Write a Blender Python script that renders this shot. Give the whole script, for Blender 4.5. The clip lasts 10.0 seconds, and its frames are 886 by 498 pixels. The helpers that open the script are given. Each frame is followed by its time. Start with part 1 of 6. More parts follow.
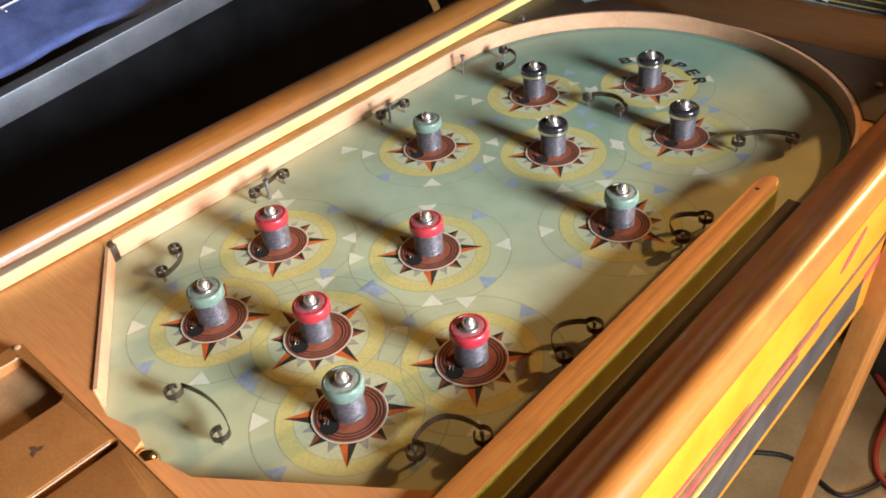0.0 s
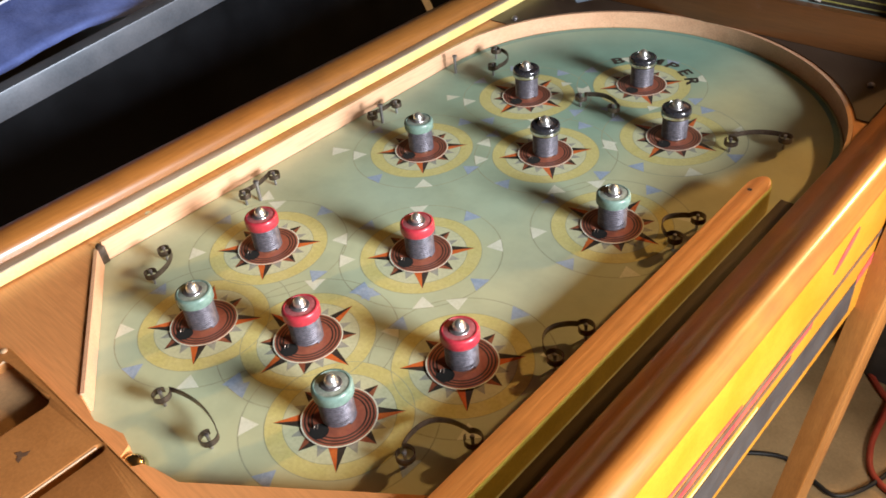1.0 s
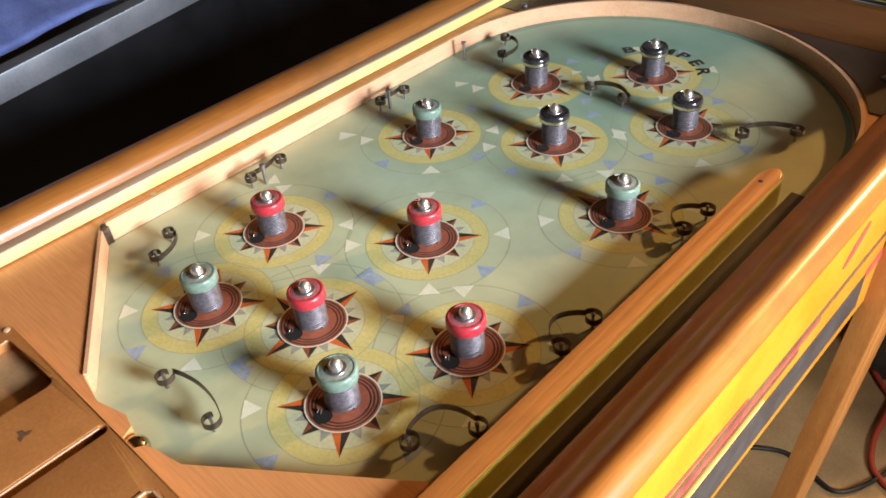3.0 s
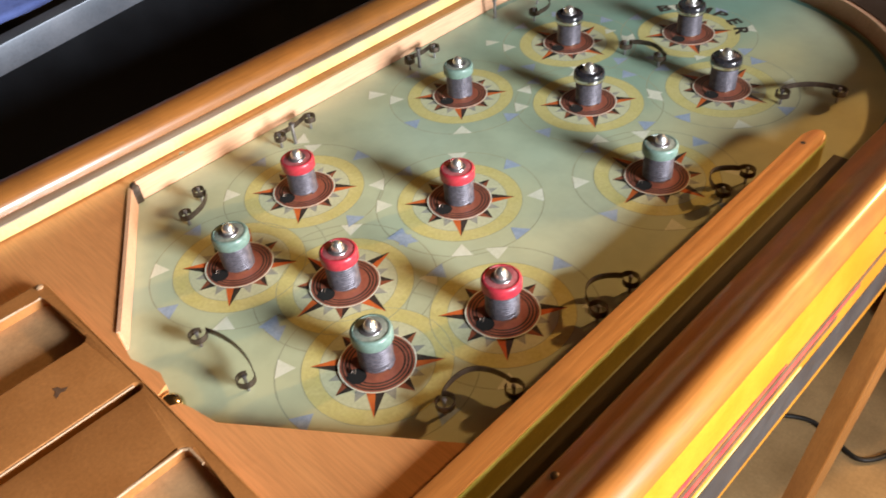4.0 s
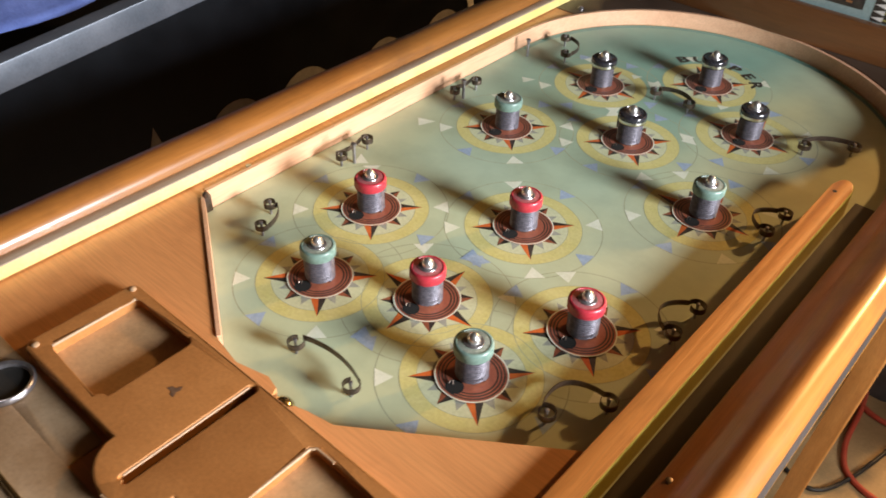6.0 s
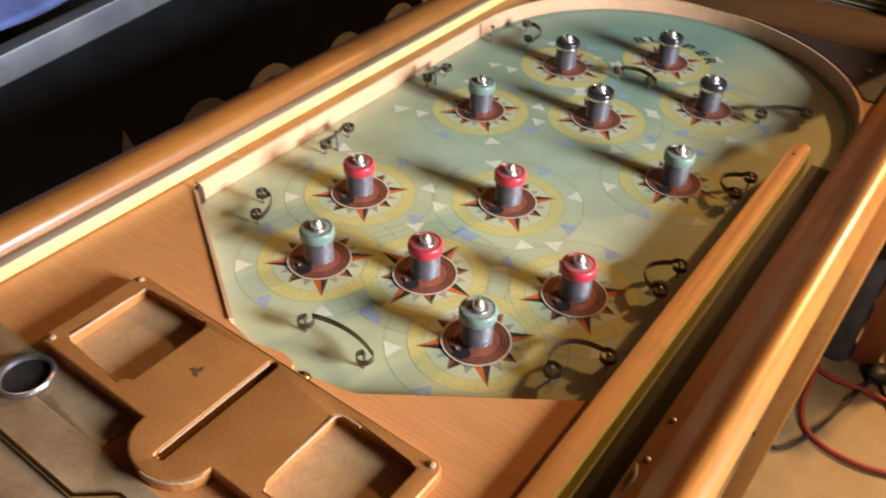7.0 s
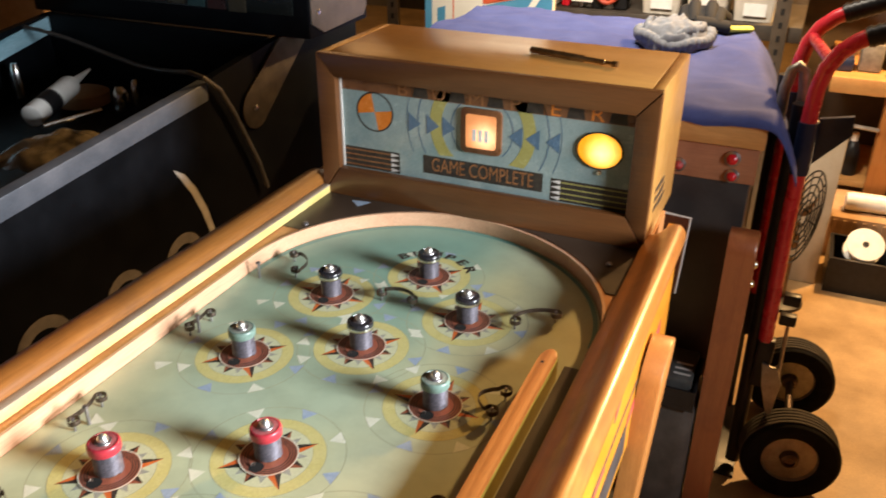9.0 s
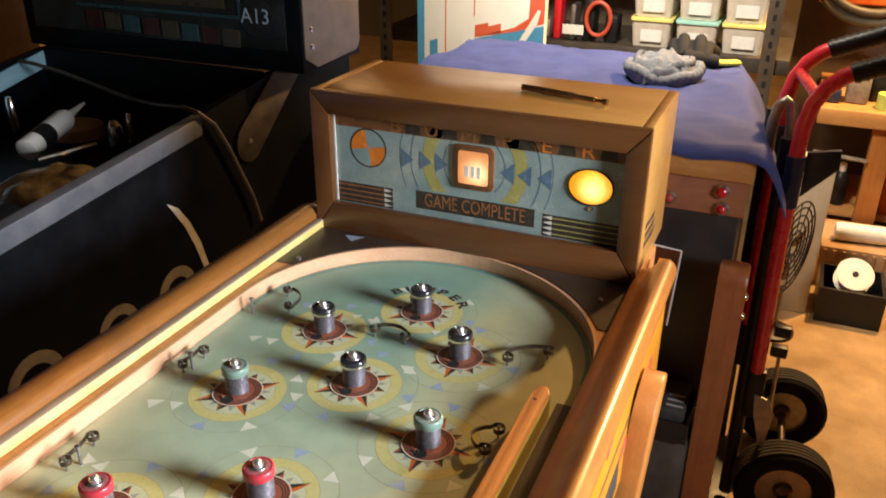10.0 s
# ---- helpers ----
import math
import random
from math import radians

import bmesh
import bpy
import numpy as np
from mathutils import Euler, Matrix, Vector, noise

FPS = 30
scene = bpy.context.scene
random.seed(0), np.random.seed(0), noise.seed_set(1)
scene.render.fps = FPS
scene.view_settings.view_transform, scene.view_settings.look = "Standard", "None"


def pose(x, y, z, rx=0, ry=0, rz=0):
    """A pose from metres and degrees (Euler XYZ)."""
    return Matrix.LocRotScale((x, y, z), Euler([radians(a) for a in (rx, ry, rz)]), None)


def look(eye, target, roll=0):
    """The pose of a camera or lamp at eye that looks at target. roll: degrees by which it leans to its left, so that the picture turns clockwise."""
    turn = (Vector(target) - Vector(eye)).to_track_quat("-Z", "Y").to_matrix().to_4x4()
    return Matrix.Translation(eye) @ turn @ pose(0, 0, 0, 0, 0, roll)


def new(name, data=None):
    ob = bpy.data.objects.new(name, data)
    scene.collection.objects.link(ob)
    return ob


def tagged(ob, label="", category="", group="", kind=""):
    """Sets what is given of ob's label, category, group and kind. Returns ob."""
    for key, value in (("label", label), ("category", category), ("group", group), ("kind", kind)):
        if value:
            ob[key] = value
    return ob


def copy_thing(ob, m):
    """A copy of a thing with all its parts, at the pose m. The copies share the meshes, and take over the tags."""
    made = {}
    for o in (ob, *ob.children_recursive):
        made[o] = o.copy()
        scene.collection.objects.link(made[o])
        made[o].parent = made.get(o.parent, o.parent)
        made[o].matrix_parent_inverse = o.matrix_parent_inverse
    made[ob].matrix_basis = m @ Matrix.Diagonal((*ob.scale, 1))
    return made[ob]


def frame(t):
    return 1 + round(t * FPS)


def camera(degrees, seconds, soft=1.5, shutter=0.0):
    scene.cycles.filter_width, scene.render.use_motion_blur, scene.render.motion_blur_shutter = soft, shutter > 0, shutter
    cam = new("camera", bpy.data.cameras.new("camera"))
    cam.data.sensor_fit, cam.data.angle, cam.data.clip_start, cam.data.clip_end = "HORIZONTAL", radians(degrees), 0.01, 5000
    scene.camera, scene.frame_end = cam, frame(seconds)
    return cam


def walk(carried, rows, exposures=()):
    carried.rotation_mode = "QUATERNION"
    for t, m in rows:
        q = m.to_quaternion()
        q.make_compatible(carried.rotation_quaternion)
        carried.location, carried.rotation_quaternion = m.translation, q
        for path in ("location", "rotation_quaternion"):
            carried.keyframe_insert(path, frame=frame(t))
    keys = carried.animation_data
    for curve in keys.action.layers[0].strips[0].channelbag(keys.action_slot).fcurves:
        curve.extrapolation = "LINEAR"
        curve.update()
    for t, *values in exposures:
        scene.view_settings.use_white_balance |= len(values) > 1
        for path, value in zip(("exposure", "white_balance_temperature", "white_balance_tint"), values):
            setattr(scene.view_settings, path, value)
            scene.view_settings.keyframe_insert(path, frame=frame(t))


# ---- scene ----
# All places below are in the table's own frame: x across the table, y towards its back box,
# z up from the playfield, which lies FLOOR metres over the floor.
FLOOR = 0.87
LIFT = Matrix.Translation((0, 0, FLOOR))

cam = camera(56.8, 10.0, soft=1.7, shutter=0.8)
PATH = [
    (0, (0.658, -0.205, 0.455), (-0.482, 0.881, -0.778), -6.2),
    (0.5, (0.657, -0.203, 0.457), (-0.479, 0.897, -0.768), -5.9),
    (1, (0.658, -0.199, 0.453), (-0.475, 0.894, -0.781), -6.1),
    (1.5, (0.657, -0.193, 0.457), (-0.471, 0.909, -0.773), -6.2),
    (2, (0.655, -0.194, 0.449), (-0.477, 0.89, -0.793), -6.0),
    (3.5, (0.651, -0.203, 0.446), (-0.477, 0.866, -0.812), -5.0),
    (4, (0.64, -0.206, 0.439), (-0.485, 0.8, -0.873), -6.0),
    (4.5, (0.63, -0.216, 0.437), (-0.528, 0.755, -0.873), -6.1),
    (5, (0.618, -0.243, 0.44), (-0.622, 0.675, -0.832), -5.9),
    (5.5, (0.592, -0.278, 0.437), (-0.518, 0.776, -0.849), -1.7),
    (5.7, (0.578, -0.293, 0.453), (-0.474, 0.825, -0.828), 0.4),
    (6.8, (0.557, -0.377, 0.469), (-0.379, 0.873, -0.781), 1.7),
    (7, (0.556, -0.376, 0.466), (-0.345, 0.885, -0.798), 1.7),
    (7.5, (0.571, -0.37, 0.464), (-0.262, 0.92, -0.818), 1.7),
    (8, (0.588, -0.351, 0.482), (-0.196, 1.057, -0.703), 2.4),
    (8.5, (0.616, -0.313, 0.519), (-0.177, 1.238, -0.463), 0.3),
    (9, (0.623, -0.296, 0.531), (-0.095, 1.329, -0.387), 0.1),
    (9.5, (0.629, -0.295, 0.542), (-0.065, 1.352, -0.356), 0.2),
    (10, (0.623, -0.297, 0.545), (-0.09, 1.362, -0.315), 0.3),
]
walk(cam, [(t, LIFT @ look(e, g, r)) for t, e, g, r in PATH], [(0, 0.0), (7.0, 0.0), (7.6, 0.1), (8.5, 0.3), (9.2, 0.12), (10, 0.0)])

# ---- light ----
world = bpy.data.worlds.new("world")
scene.world = world
world.use_nodes = True
world.node_tree.nodes["Background"].inputs[0].default_value = (1.0, 0.75, 0.5, 1)
world.node_tree.nodes["Background"].inputs[1].default_value = 0.02


def area_lamp(name, eye, target, width, height, watts, colour, spread=180):
    data = bpy.data.lights.new(name, "AREA")
    data.shape, data.size, data.size_y = "RECTANGLE", width, height
    data.energy, data.color, data.spread = watts, colour, radians(spread)
    ob = new(name, data)
    ob.matrix_world = LIFT @ look(eye, target)
    return ob


def bulb_lamp(name, eye, radius, watts, colour):
    data = bpy.data.lights.new(name, "POINT")
    data.energy, data.color, data.shadow_soft_size = watts, colour, radius
    ob = new(name, data)
    ob.location = LIFT @ Vector(eye)
    return ob


area_lamp("work_light", (1.78, 0.27, 0.47), (0.15, 0.06, 0.0), 0.48, 0.42, 26, (0.93, 0.96, 1.0), 96)
bulb_lamp("garage_bulb", (1.20, 2.95, 1.22), 0.07, 280, (1.0, 0.57, 0.22))
# unseen fill lamp added to brighten the cover, bins and panel behind
area_lamp("rear_fill", (0.15, 1.62, 1.30), (0.15, 2.35, 0.25), 0.5, 0.15, 23, (1.0, 0.86, 0.70), 112)

# ---- materials ----


def nodes_of(name):
    m = bpy.data.materials.new(name)
    m.use_nodes = True
    nt = m.node_tree
    return m, nt, nt.nodes["Principled BSDF"]


def add(nt, kind, **values):
    n = nt.nodes.new(kind)
    for k, v in values.items():
        n.inputs[k].default_value = v
    return n


def surface(name, a, b, size=0.05, rough=0.5, metal=0.0, bump=0.15, fine=0.003, stretch=(1, 1, 1), coat=0.0, spread=0.12, speck=0.25, shine=0.5):
    """Two tones of one colour in patches of the given size, a fine grain, and roughness that varies with both."""
    m, nt, bsdf = nodes_of(name)
    co = add(nt, "ShaderNodeTexCoord")
    mp = add(nt, "ShaderNodeMapping", Scale=stretch)
    nt.links.new(co.outputs["Object"], mp.inputs["Vector"])
    big = add(nt, "ShaderNodeTexNoise", Scale=1 / size, Detail=4.0, Roughness=0.6)
    small = add(nt, "ShaderNodeTexNoise", Scale=1 / fine, Detail=3.0, Roughness=0.6)
    for n in (big, small):
        nt.links.new(mp.outputs[0], n.inputs["Vector"])
    ramp = add(nt, "ShaderNodeValToRGB")
    ramp.color_ramp.elements[0].position, ramp.color_ramp.elements[1].position = 0.33, 0.67
    ramp.color_ramp.elements[0].color, ramp.color_ramp.elements[1].color = (*a, 1), (*b, 1)
    nt.links.new(big.outputs["Fac"], ramp.inputs["Fac"])
    mix = add(nt, "ShaderNodeMix")
    mix.data_type, mix.blend_type = "RGBA", "OVERLAY"
    mix.inputs["Factor"].default_value = speck
    nt.links.new(ramp.outputs["Color"], mix.inputs["A"])
    nt.links.new(small.outputs["Color"], mix.inputs["B"])
    hs = add(nt, "ShaderNodeHueSaturation", Saturation=1.0)
    nt.links.new(small.outputs["Fac"], mix.inputs["B"])
    nt.links.new(mix.outputs["Result"], hs.inputs["Color"])
    nt.links.new(hs.outputs["Color"], bsdf.inputs["Base Color"])
    rr = add(nt, "ShaderNodeMapRange")
    rr.inputs["To Min"].default_value, rr.inputs["To Max"].default_value = max(0.02, rough - spread), min(1, rough + spread)
    nt.links.new(big.outputs["Fac"], rr.inputs["Value"])
    nt.links.new(rr.outputs["Result"], bsdf.inputs["Roughness"])
    bsdf.inputs["Metallic"].default_value = metal
    bsdf.inputs["Specular IOR Level"].default_value = shine
    bsdf.inputs["Coat Weight"].default_value = coat
    bsdf.inputs["Coat Roughness"].default_value = 0.15
    bp = add(nt, "ShaderNodeBump", Strength=bump, Distance=0.001)
    nt.links.new(small.outputs["Fac"], bp.inputs["Height"])
    nt.links.new(bp.outputs["Normal"], bsdf.inputs["Normal"])
    return m


def wood(name, a, b, along="Y", rough=0.4, coat=0.3, ring=0.02, wear=(0.2, 0.1, 0.05)):
    """Varnished wood: long grain along one axis, fine pores, and darker worn patches."""
    m, nt, bsdf = nodes_of(name)
    co = add(nt, "ShaderNodeTexCoord")
    s = {"X": (0.06, 1, 1), "Y": (1, 0.06, 1), "Z": (1, 1, 0.06)}[along]
    mp = add(nt, "ShaderNodeMapping", Scale=s)
    nt.links.new(co.outputs["Object"], mp.inputs["Vector"])
    grain = add(nt, "ShaderNodeTexNoise", Scale=1 / ring, Detail=6.0, Roughness=0.65, Distortion=0.6)
    pores = add(nt, "ShaderNodeTexNoise", Scale=16 / ring, Detail=2.0)
    patch = add(nt, "ShaderNodeTexNoise", Scale=9.0, Detail=5.0, Roughness=0.65)
    nt.links.new(mp.outputs[0], grain.inputs["Vector"])
    nt.links.new(mp.outputs[0], pores.inputs["Vector"])
    nt.links.new(co.outputs["Object"], patch.inputs["Vector"])
    ramp = add(nt, "ShaderNodeValToRGB")
    ramp.color_ramp.elements[0].position, ramp.color_ramp.elements[1].position = 0.3, 0.7
    ramp.color_ramp.elements[0].color, ramp.color_ramp.elements[1].color = (*a, 1), (*b, 1)
    nt.links.new(grain.outputs["Fac"], ramp.inputs["Fac"])
    m1 = add(nt, "ShaderNodeMix")
    m1.data_type, m1.blend_type = "RGBA", "MULTIPLY"
    pr = add(nt, "ShaderNodeMapRange")
    pr.inputs["From Min"].default_value, pr.inputs["From Max"].default_value = 0.35, 0.6
    pr.inputs["To Min"].default_value = 0.55
    nt.links.new(pores.outputs["Fac"], pr.inputs["Value"])
    m1.inputs["Factor"].default_value = 0.3
    nt.links.new(ramp.outputs["Color"], m1.inputs["A"])
    nt.links.new(pr.outputs["Result"], m1.inputs["B"])
    m2 = add(nt, "ShaderNodeMix")
    m2.data_type = "RGBA"
    wr = add(nt, "ShaderNodeMapRange")
    wr.inputs["From Min"].default_value, wr.inputs["From Max"].default_value = 0.52, 0.72
    wr.inputs["To Max"].default_value = 0.6
    nt.links.new(patch.outputs["Fac"], wr.inputs["Value"])
    nt.links.new(wr.outputs["Result"], m2.inputs["Factor"])
    nt.links.new(m1.outputs["Result"], m2.inputs["A"])
    m2.inputs["B"].default_value = (*wear, 1)
    nt.links.new(m2.outputs["Result"], bsdf.inputs["Base Color"])
    rr = add(nt, "ShaderNodeMapRange")
    rr.inputs["To Min"].default_value, rr.inputs["To Max"].default_value = rough - 0.12, rough + 0.18
    nt.links.new(patch.outputs["Fac"], rr.inputs["Value"])
    nt.links.new(rr.outputs["Result"], bsdf.inputs["Roughness"])
    bsdf.inputs["Coat Weight"].default_value, bsdf.inputs["Coat Roughness"].default_value = coat, 0.2
    bp = add(nt, "ShaderNodeBump", Strength=0.12, Distance=0.001)
    nt.links.new(pores.outputs["Fac"], bp.inputs["Height"])
    nt.links.new(bp.outputs["Normal"], bsdf.inputs["Normal"])
    return m


def playfield_paint():
    """Pale green board, airbrushed teal towards the arch and ochre towards the middle, under old varnish."""
    m, nt, bsdf = nodes_of("playfield_paint")
    co = add(nt, "ShaderNodeTexCoord")
    big = add(nt, "ShaderNodeTexNoise", Scale=5.0, Detail=2.0, Roughness=0.5)
    mid = add(nt, "ShaderNodeTexNoise", Scale=22.0, Detail=4.0, Roughness=0.6)
    fine = add(nt, "ShaderNodeTexNoise", Scale=500.0, Detail=2.0)
    for n in (big, mid, fine):
        nt.links.new(co.outputs["Object"], n.inputs["Vector"])
    ramp = add(nt, "ShaderNodeValToRGB")
    e = ramp.color_ramp.elements
    e[0].position, e[0].color = 0.34, (0.49, 0.54, 0.375, 1)
    e[1].position, e[1].color = 0.66, (0.58, 0.535, 0.285, 1)
    mid_tone = e.new(0.5)
    mid_tone.color = (0.53, 0.55, 0.345, 1)
    nt.links.new(big.outputs["Fac"], ramp.inputs["Fac"])
    sep = add(nt, "ShaderNodeSeparateXYZ")
    nt.links.new(co.outputs["Object"], sep.inputs[0])
    # distance from the middle of the arch, for the teal rim
    d = add(nt, "ShaderNodeVectorMath")
    d.operation = "DISTANCE"
    cut = add(nt, "ShaderNodeMath")
    cut.operation = "MAXIMUM"
    cut.inputs[1].default_value = 0.46
    nt.links.new(sep.outputs["Y"], cut.inputs[0])
    here = add(nt, "ShaderNodeCombineXYZ")
    nt.links.new(sep.outputs["X"], here.inputs["X"])
    nt.links.new(cut.outputs[0], here.inputs["Y"])
    nt.links.new(here.outputs[0], d.inputs[0])
    d.inputs[1].default_value = (0.235, 0.46, 0)
    rim = add(nt, "ShaderNodeMapRange")
    rim.interpolation_type = "SMOOTHSTEP"
    rim.inputs["From Min"].default_value, rim.inputs["From Max"].default_value = 0.115, 0.230
    nt.links.new(d.outputs["Value"], rim.inputs["Value"])
    mix = add(nt, "ShaderNodeMix")
    mix.data_type = "RGBA"
    mix.inputs["B"].default_value = (0.17, 0.36, 0.30, 1)
    scale = add(nt, "ShaderNodeMath")
    scale.operation = "MULTIPLY"
    scale.inputs[1].default_value = 0.85
    fade = add(nt, "ShaderNodeMapRange")
    fade.interpolation_type = "SMOOTHSTEP"
    fade.inputs["From Min"].default_value, fade.inputs["From Max"].default_value = -0.05, 0.42
    fade.inputs["To Min"].default_value, fade.inputs["To Max"].default_value = 0.22, 0.85
    nt.links.new(sep.outputs["Y"], fade.inputs["Value"])
    nt.links.new(fade.outputs["Result"], scale.inputs[1])
    nt.links.new(rim.outputs["Result"], scale.inputs[0])
    nt.links.new(scale.outputs[0], mix.inputs["Factor"])
    nt.links.new(ramp.outputs["Color"], mix.inputs["A"])
    dirt = add(nt, "ShaderNodeMix")
    dirt.data_type, dirt.blend_type = "RGBA", "MULTIPLY"
    dr = add(nt, "ShaderNodeMapRange")
    dr.inputs["From Min"].default_value, dr.inputs["From Max"].default_value, dr.inputs["To Min"].default_value = 0.3, 0.6, 0.78
    nt.links.new(mid.outputs["Fac"], dr.inputs["Value"])
    dirt.inputs["Factor"].default_value = 0.7
    nt.links.new(mix.outputs["Result"], dirt.inputs["A"])
    nt.links.new(dr.outputs["Result"], dirt.inputs["B"])
    nt.links.new(dirt.outputs["Result"], bsdf.inputs["Base Color"])
    rr = add(nt, "ShaderNodeMapRange")
    rr.inputs["To Min"].default_value, rr.inputs["To Max"].default_value = 0.32, 0.5
    nt.links.new(mid.outputs["Fac"], rr.inputs["Value"])
    nt.links.new(rr.outputs["Result"], bsdf.inputs["Roughness"])
    bp = add(nt, "ShaderNodeBump", Strength=0.05, Distance=0.0005)
    nt.links.new(fine.outputs["Fac"], bp.inputs["Height"])
    nt.links.new(bp.outputs["Normal"], bsdf.inputs["Normal"])
    return m


def glow(name, middle, edge, strong, weak, centre, reach):
    """Lit glass with a lamp behind it: brightest before the filament, fainter and redder towards its rim."""
    m, nt, bsdf = nodes_of(name)
    bsdf.inputs["Base Color"].default_value = (*edge, 1)
    co = add(nt, "ShaderNodeTexCoord")
    away = add(nt, "ShaderNodeVectorMath")
    away.operation = "DISTANCE"
    away.inputs[1].default_value = centre
    grain = add(nt, "ShaderNodeTexNoise", Scale=120.0, Detail=2.0)
    nt.links.new(co.outputs["Object"], away.inputs[0])
    nt.links.new(co.outputs["Object"], grain.inputs["Vector"])
    near = add(nt, "ShaderNodeMapRange")
    near.interpolation_type = "SMOOTHSTEP"
    near.inputs["From Min"].default_value, near.inputs["From Max"].default_value = 0.0, reach
    nt.links.new(away.outputs["Value"], near.inputs["Value"])
    mix = add(nt, "ShaderNodeMix")
    mix.data_type = "RGBA"
    mix.inputs["A"].default_value, mix.inputs["B"].default_value = (*middle, 1), (*edge, 1)
    nt.links.new(near.outputs["Result"], mix.inputs["Factor"])
    nt.links.new(mix.outputs["Result"], bsdf.inputs["Emission Color"])
    power = add(nt, "ShaderNodeMapRange")
    power.inputs["To Min"].default_value, power.inputs["To Max"].default_value = strong, weak
    nt.links.new(near.outputs["Result"], power.inputs["Value"])
    vary = add(nt, "ShaderNodeMapRange")
    vary.inputs["To Min"].default_value, vary.inputs["To Max"].default_value = 0.7, 1.3
    nt.links.new(grain.outputs["Fac"], vary.inputs["Value"])
    times = add(nt, "ShaderNodeMath")
    times.operation = "MULTIPLY"
    nt.links.new(power.outputs["Result"], times.inputs[0])
    nt.links.new(vary.outputs["Result"], times.inputs[1])
    nt.links.new(times.outputs[0], bsdf.inputs["Emission Strength"])
    return m


PAINT = playfield_paint()
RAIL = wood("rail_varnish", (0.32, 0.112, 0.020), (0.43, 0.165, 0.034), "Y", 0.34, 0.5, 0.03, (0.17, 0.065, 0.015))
# rail varnish with a darker colour to offset the stronger light on the left rail
DARK_RAIL = wood("darkened_rail_varnish", (0.21, 0.078, 0.016), (0.31, 0.125, 0.028), "Y", 0.34, 0.5, 0.03, (0.12, 0.045, 0.012))
BOARD = wood("board_varnish", (0.56, 0.240, 0.085), (0.63, 0.285, 0.105), "X", 0.42, 0.25, 0.03, (0.36, 0.14, 0.045))
LIGHT_WOOD = wood("light_wood", (0.60, 0.33, 0.195), (0.70, 0.42, 0.26), "Y", 0.45, 0.15, 0.03, (0.50, 0.29, 0.15))
# dark tone for the shade that the rail throws into the lane
LANE = surface("lane_shade_tone", (0.035, 0.022, 0.010), (0.06, 0.038, 0.018), 0.03, 0.5, stretch=(1, 0.2, 1))
OLIVE = surface("olive_side_tone", (0.40, 0.32, 0.045), (0.50, 0.41, 0.075), 0.02, 0.5)
DIVIDER = wood("divider_wood", (0.52, 0.175, 0.035), (0.62, 0.245, 0.06), "Y", 0.38, 0.3, 0.02, (0.34, 0.13, 0.03))
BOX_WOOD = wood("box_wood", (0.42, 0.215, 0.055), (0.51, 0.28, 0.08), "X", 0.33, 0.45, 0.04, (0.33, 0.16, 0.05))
# dark stain, made deeper to carry the shade at the back box's foot
DECK = surface("shaded_deck_stain", (0.035, 0.023, 0.016), (0.065, 0.043, 0.030), 0.05, 0.42, coat=0.1)
# darker brown than the box, lowered further to hold the front's shade
BOX_FRAME = wood("shaded_frame_wood", (0.095, 0.034, 0.009), (0.135, 0.052, 0.015), "X", 0.38, 0.4, 0.03, (0.12, 0.045, 0.013))
LEG_WOOD = wood("leg_wood", (0.36, 0.132, 0.028), (0.47, 0.195, 0.048), "Z", 0.4, 0.3, 0.02, (0.30, 0.11, 0.03))
RED_WOOD = wood("red_leg_wood", (0.26, 0.075, 0.025), (0.36, 0.12, 0.04), "Z", 0.35, 0.4, 0.02, (0.18, 0.05, 0.02))
YELLOW = surface("yellow_paint", (0.52, 0.200, 0.010), (0.59, 0.245, 0.016), 0.06, 0.42, bump=0.1, coat=0.2)
WORN_LEDGE = surface("worn_varnish", (0.26, 0.19, 0.13), (0.42, 0.34, 0.26), 0.03, 0.4, stretch=(1, 0.15, 1))
CREAM_YELLOW = surface("cream_paint", (0.66, 0.51, 0.17), (0.75, 0.60, 0.24), 0.05, 0.4, bump=0.1)
STRIPE_DARK = surface("dark_stripe_paint", (0.10, 0.05, 0.03), (0.16, 0.09, 0.05), 0.02, 0.5)
STRIPE_RED = surface("red_stripe_paint", (0.42, 0.04, 0.05), (0.55, 0.09, 0.06), 0.02, 0.5)
GREY_BLUE = surface("grey_blue_paint", (0.030, 0.029, 0.029), (0.050, 0.047, 0.046), 0.03, 0.5)
INK_BLACK = surface("black_ink", (0.02, 0.016, 0.014), (0.05, 0.04, 0.03), 0.01, 0.45)
INK_ORANGE = surface("orange_ink", (0.52, 0.10, 0.02), (0.62, 0.16, 0.035), 0.008, 0.45)
INK_BROWN = surface("brown_ink", (0.22, 0.06, 0.03), (0.30, 0.10, 0.045), 0.008, 0.45)
INK_GREY = surface("grey_ink", (0.27, 0.28, 0.24), (0.36, 0.36, 0.29), 0.008, 0.5)
INK_LINE = surface("line_ink", (0.30, 0.32, 0.22), (0.38, 0.39, 0.25), 0.008, 0.45)
INK_YELLOW = surface("yellow_ink", (0.54, 0.49, 0.18), (0.585, 0.53, 0.225), 0.015, 0.42)
INK_PALE = surface("pale_ink", (0.51, 0.53, 0.33), (0.56, 0.57, 0.37), 0.015, 0.42)
INK_WHITE = surface("white_ink", (0.62, 0.64, 0.50), (0.71, 0.72, 0.59), 0.01, 0.42)
INK_BLUE = surface("blue_ink", (0.27, 0.35, 0.47), (0.35, 0.43, 0.53), 0.01, 0.42)
INK_TEAL = surface("teal_ink", (0.10, 0.26, 0.23), (0.15, 0.32, 0.28), 0.02, 0.42)
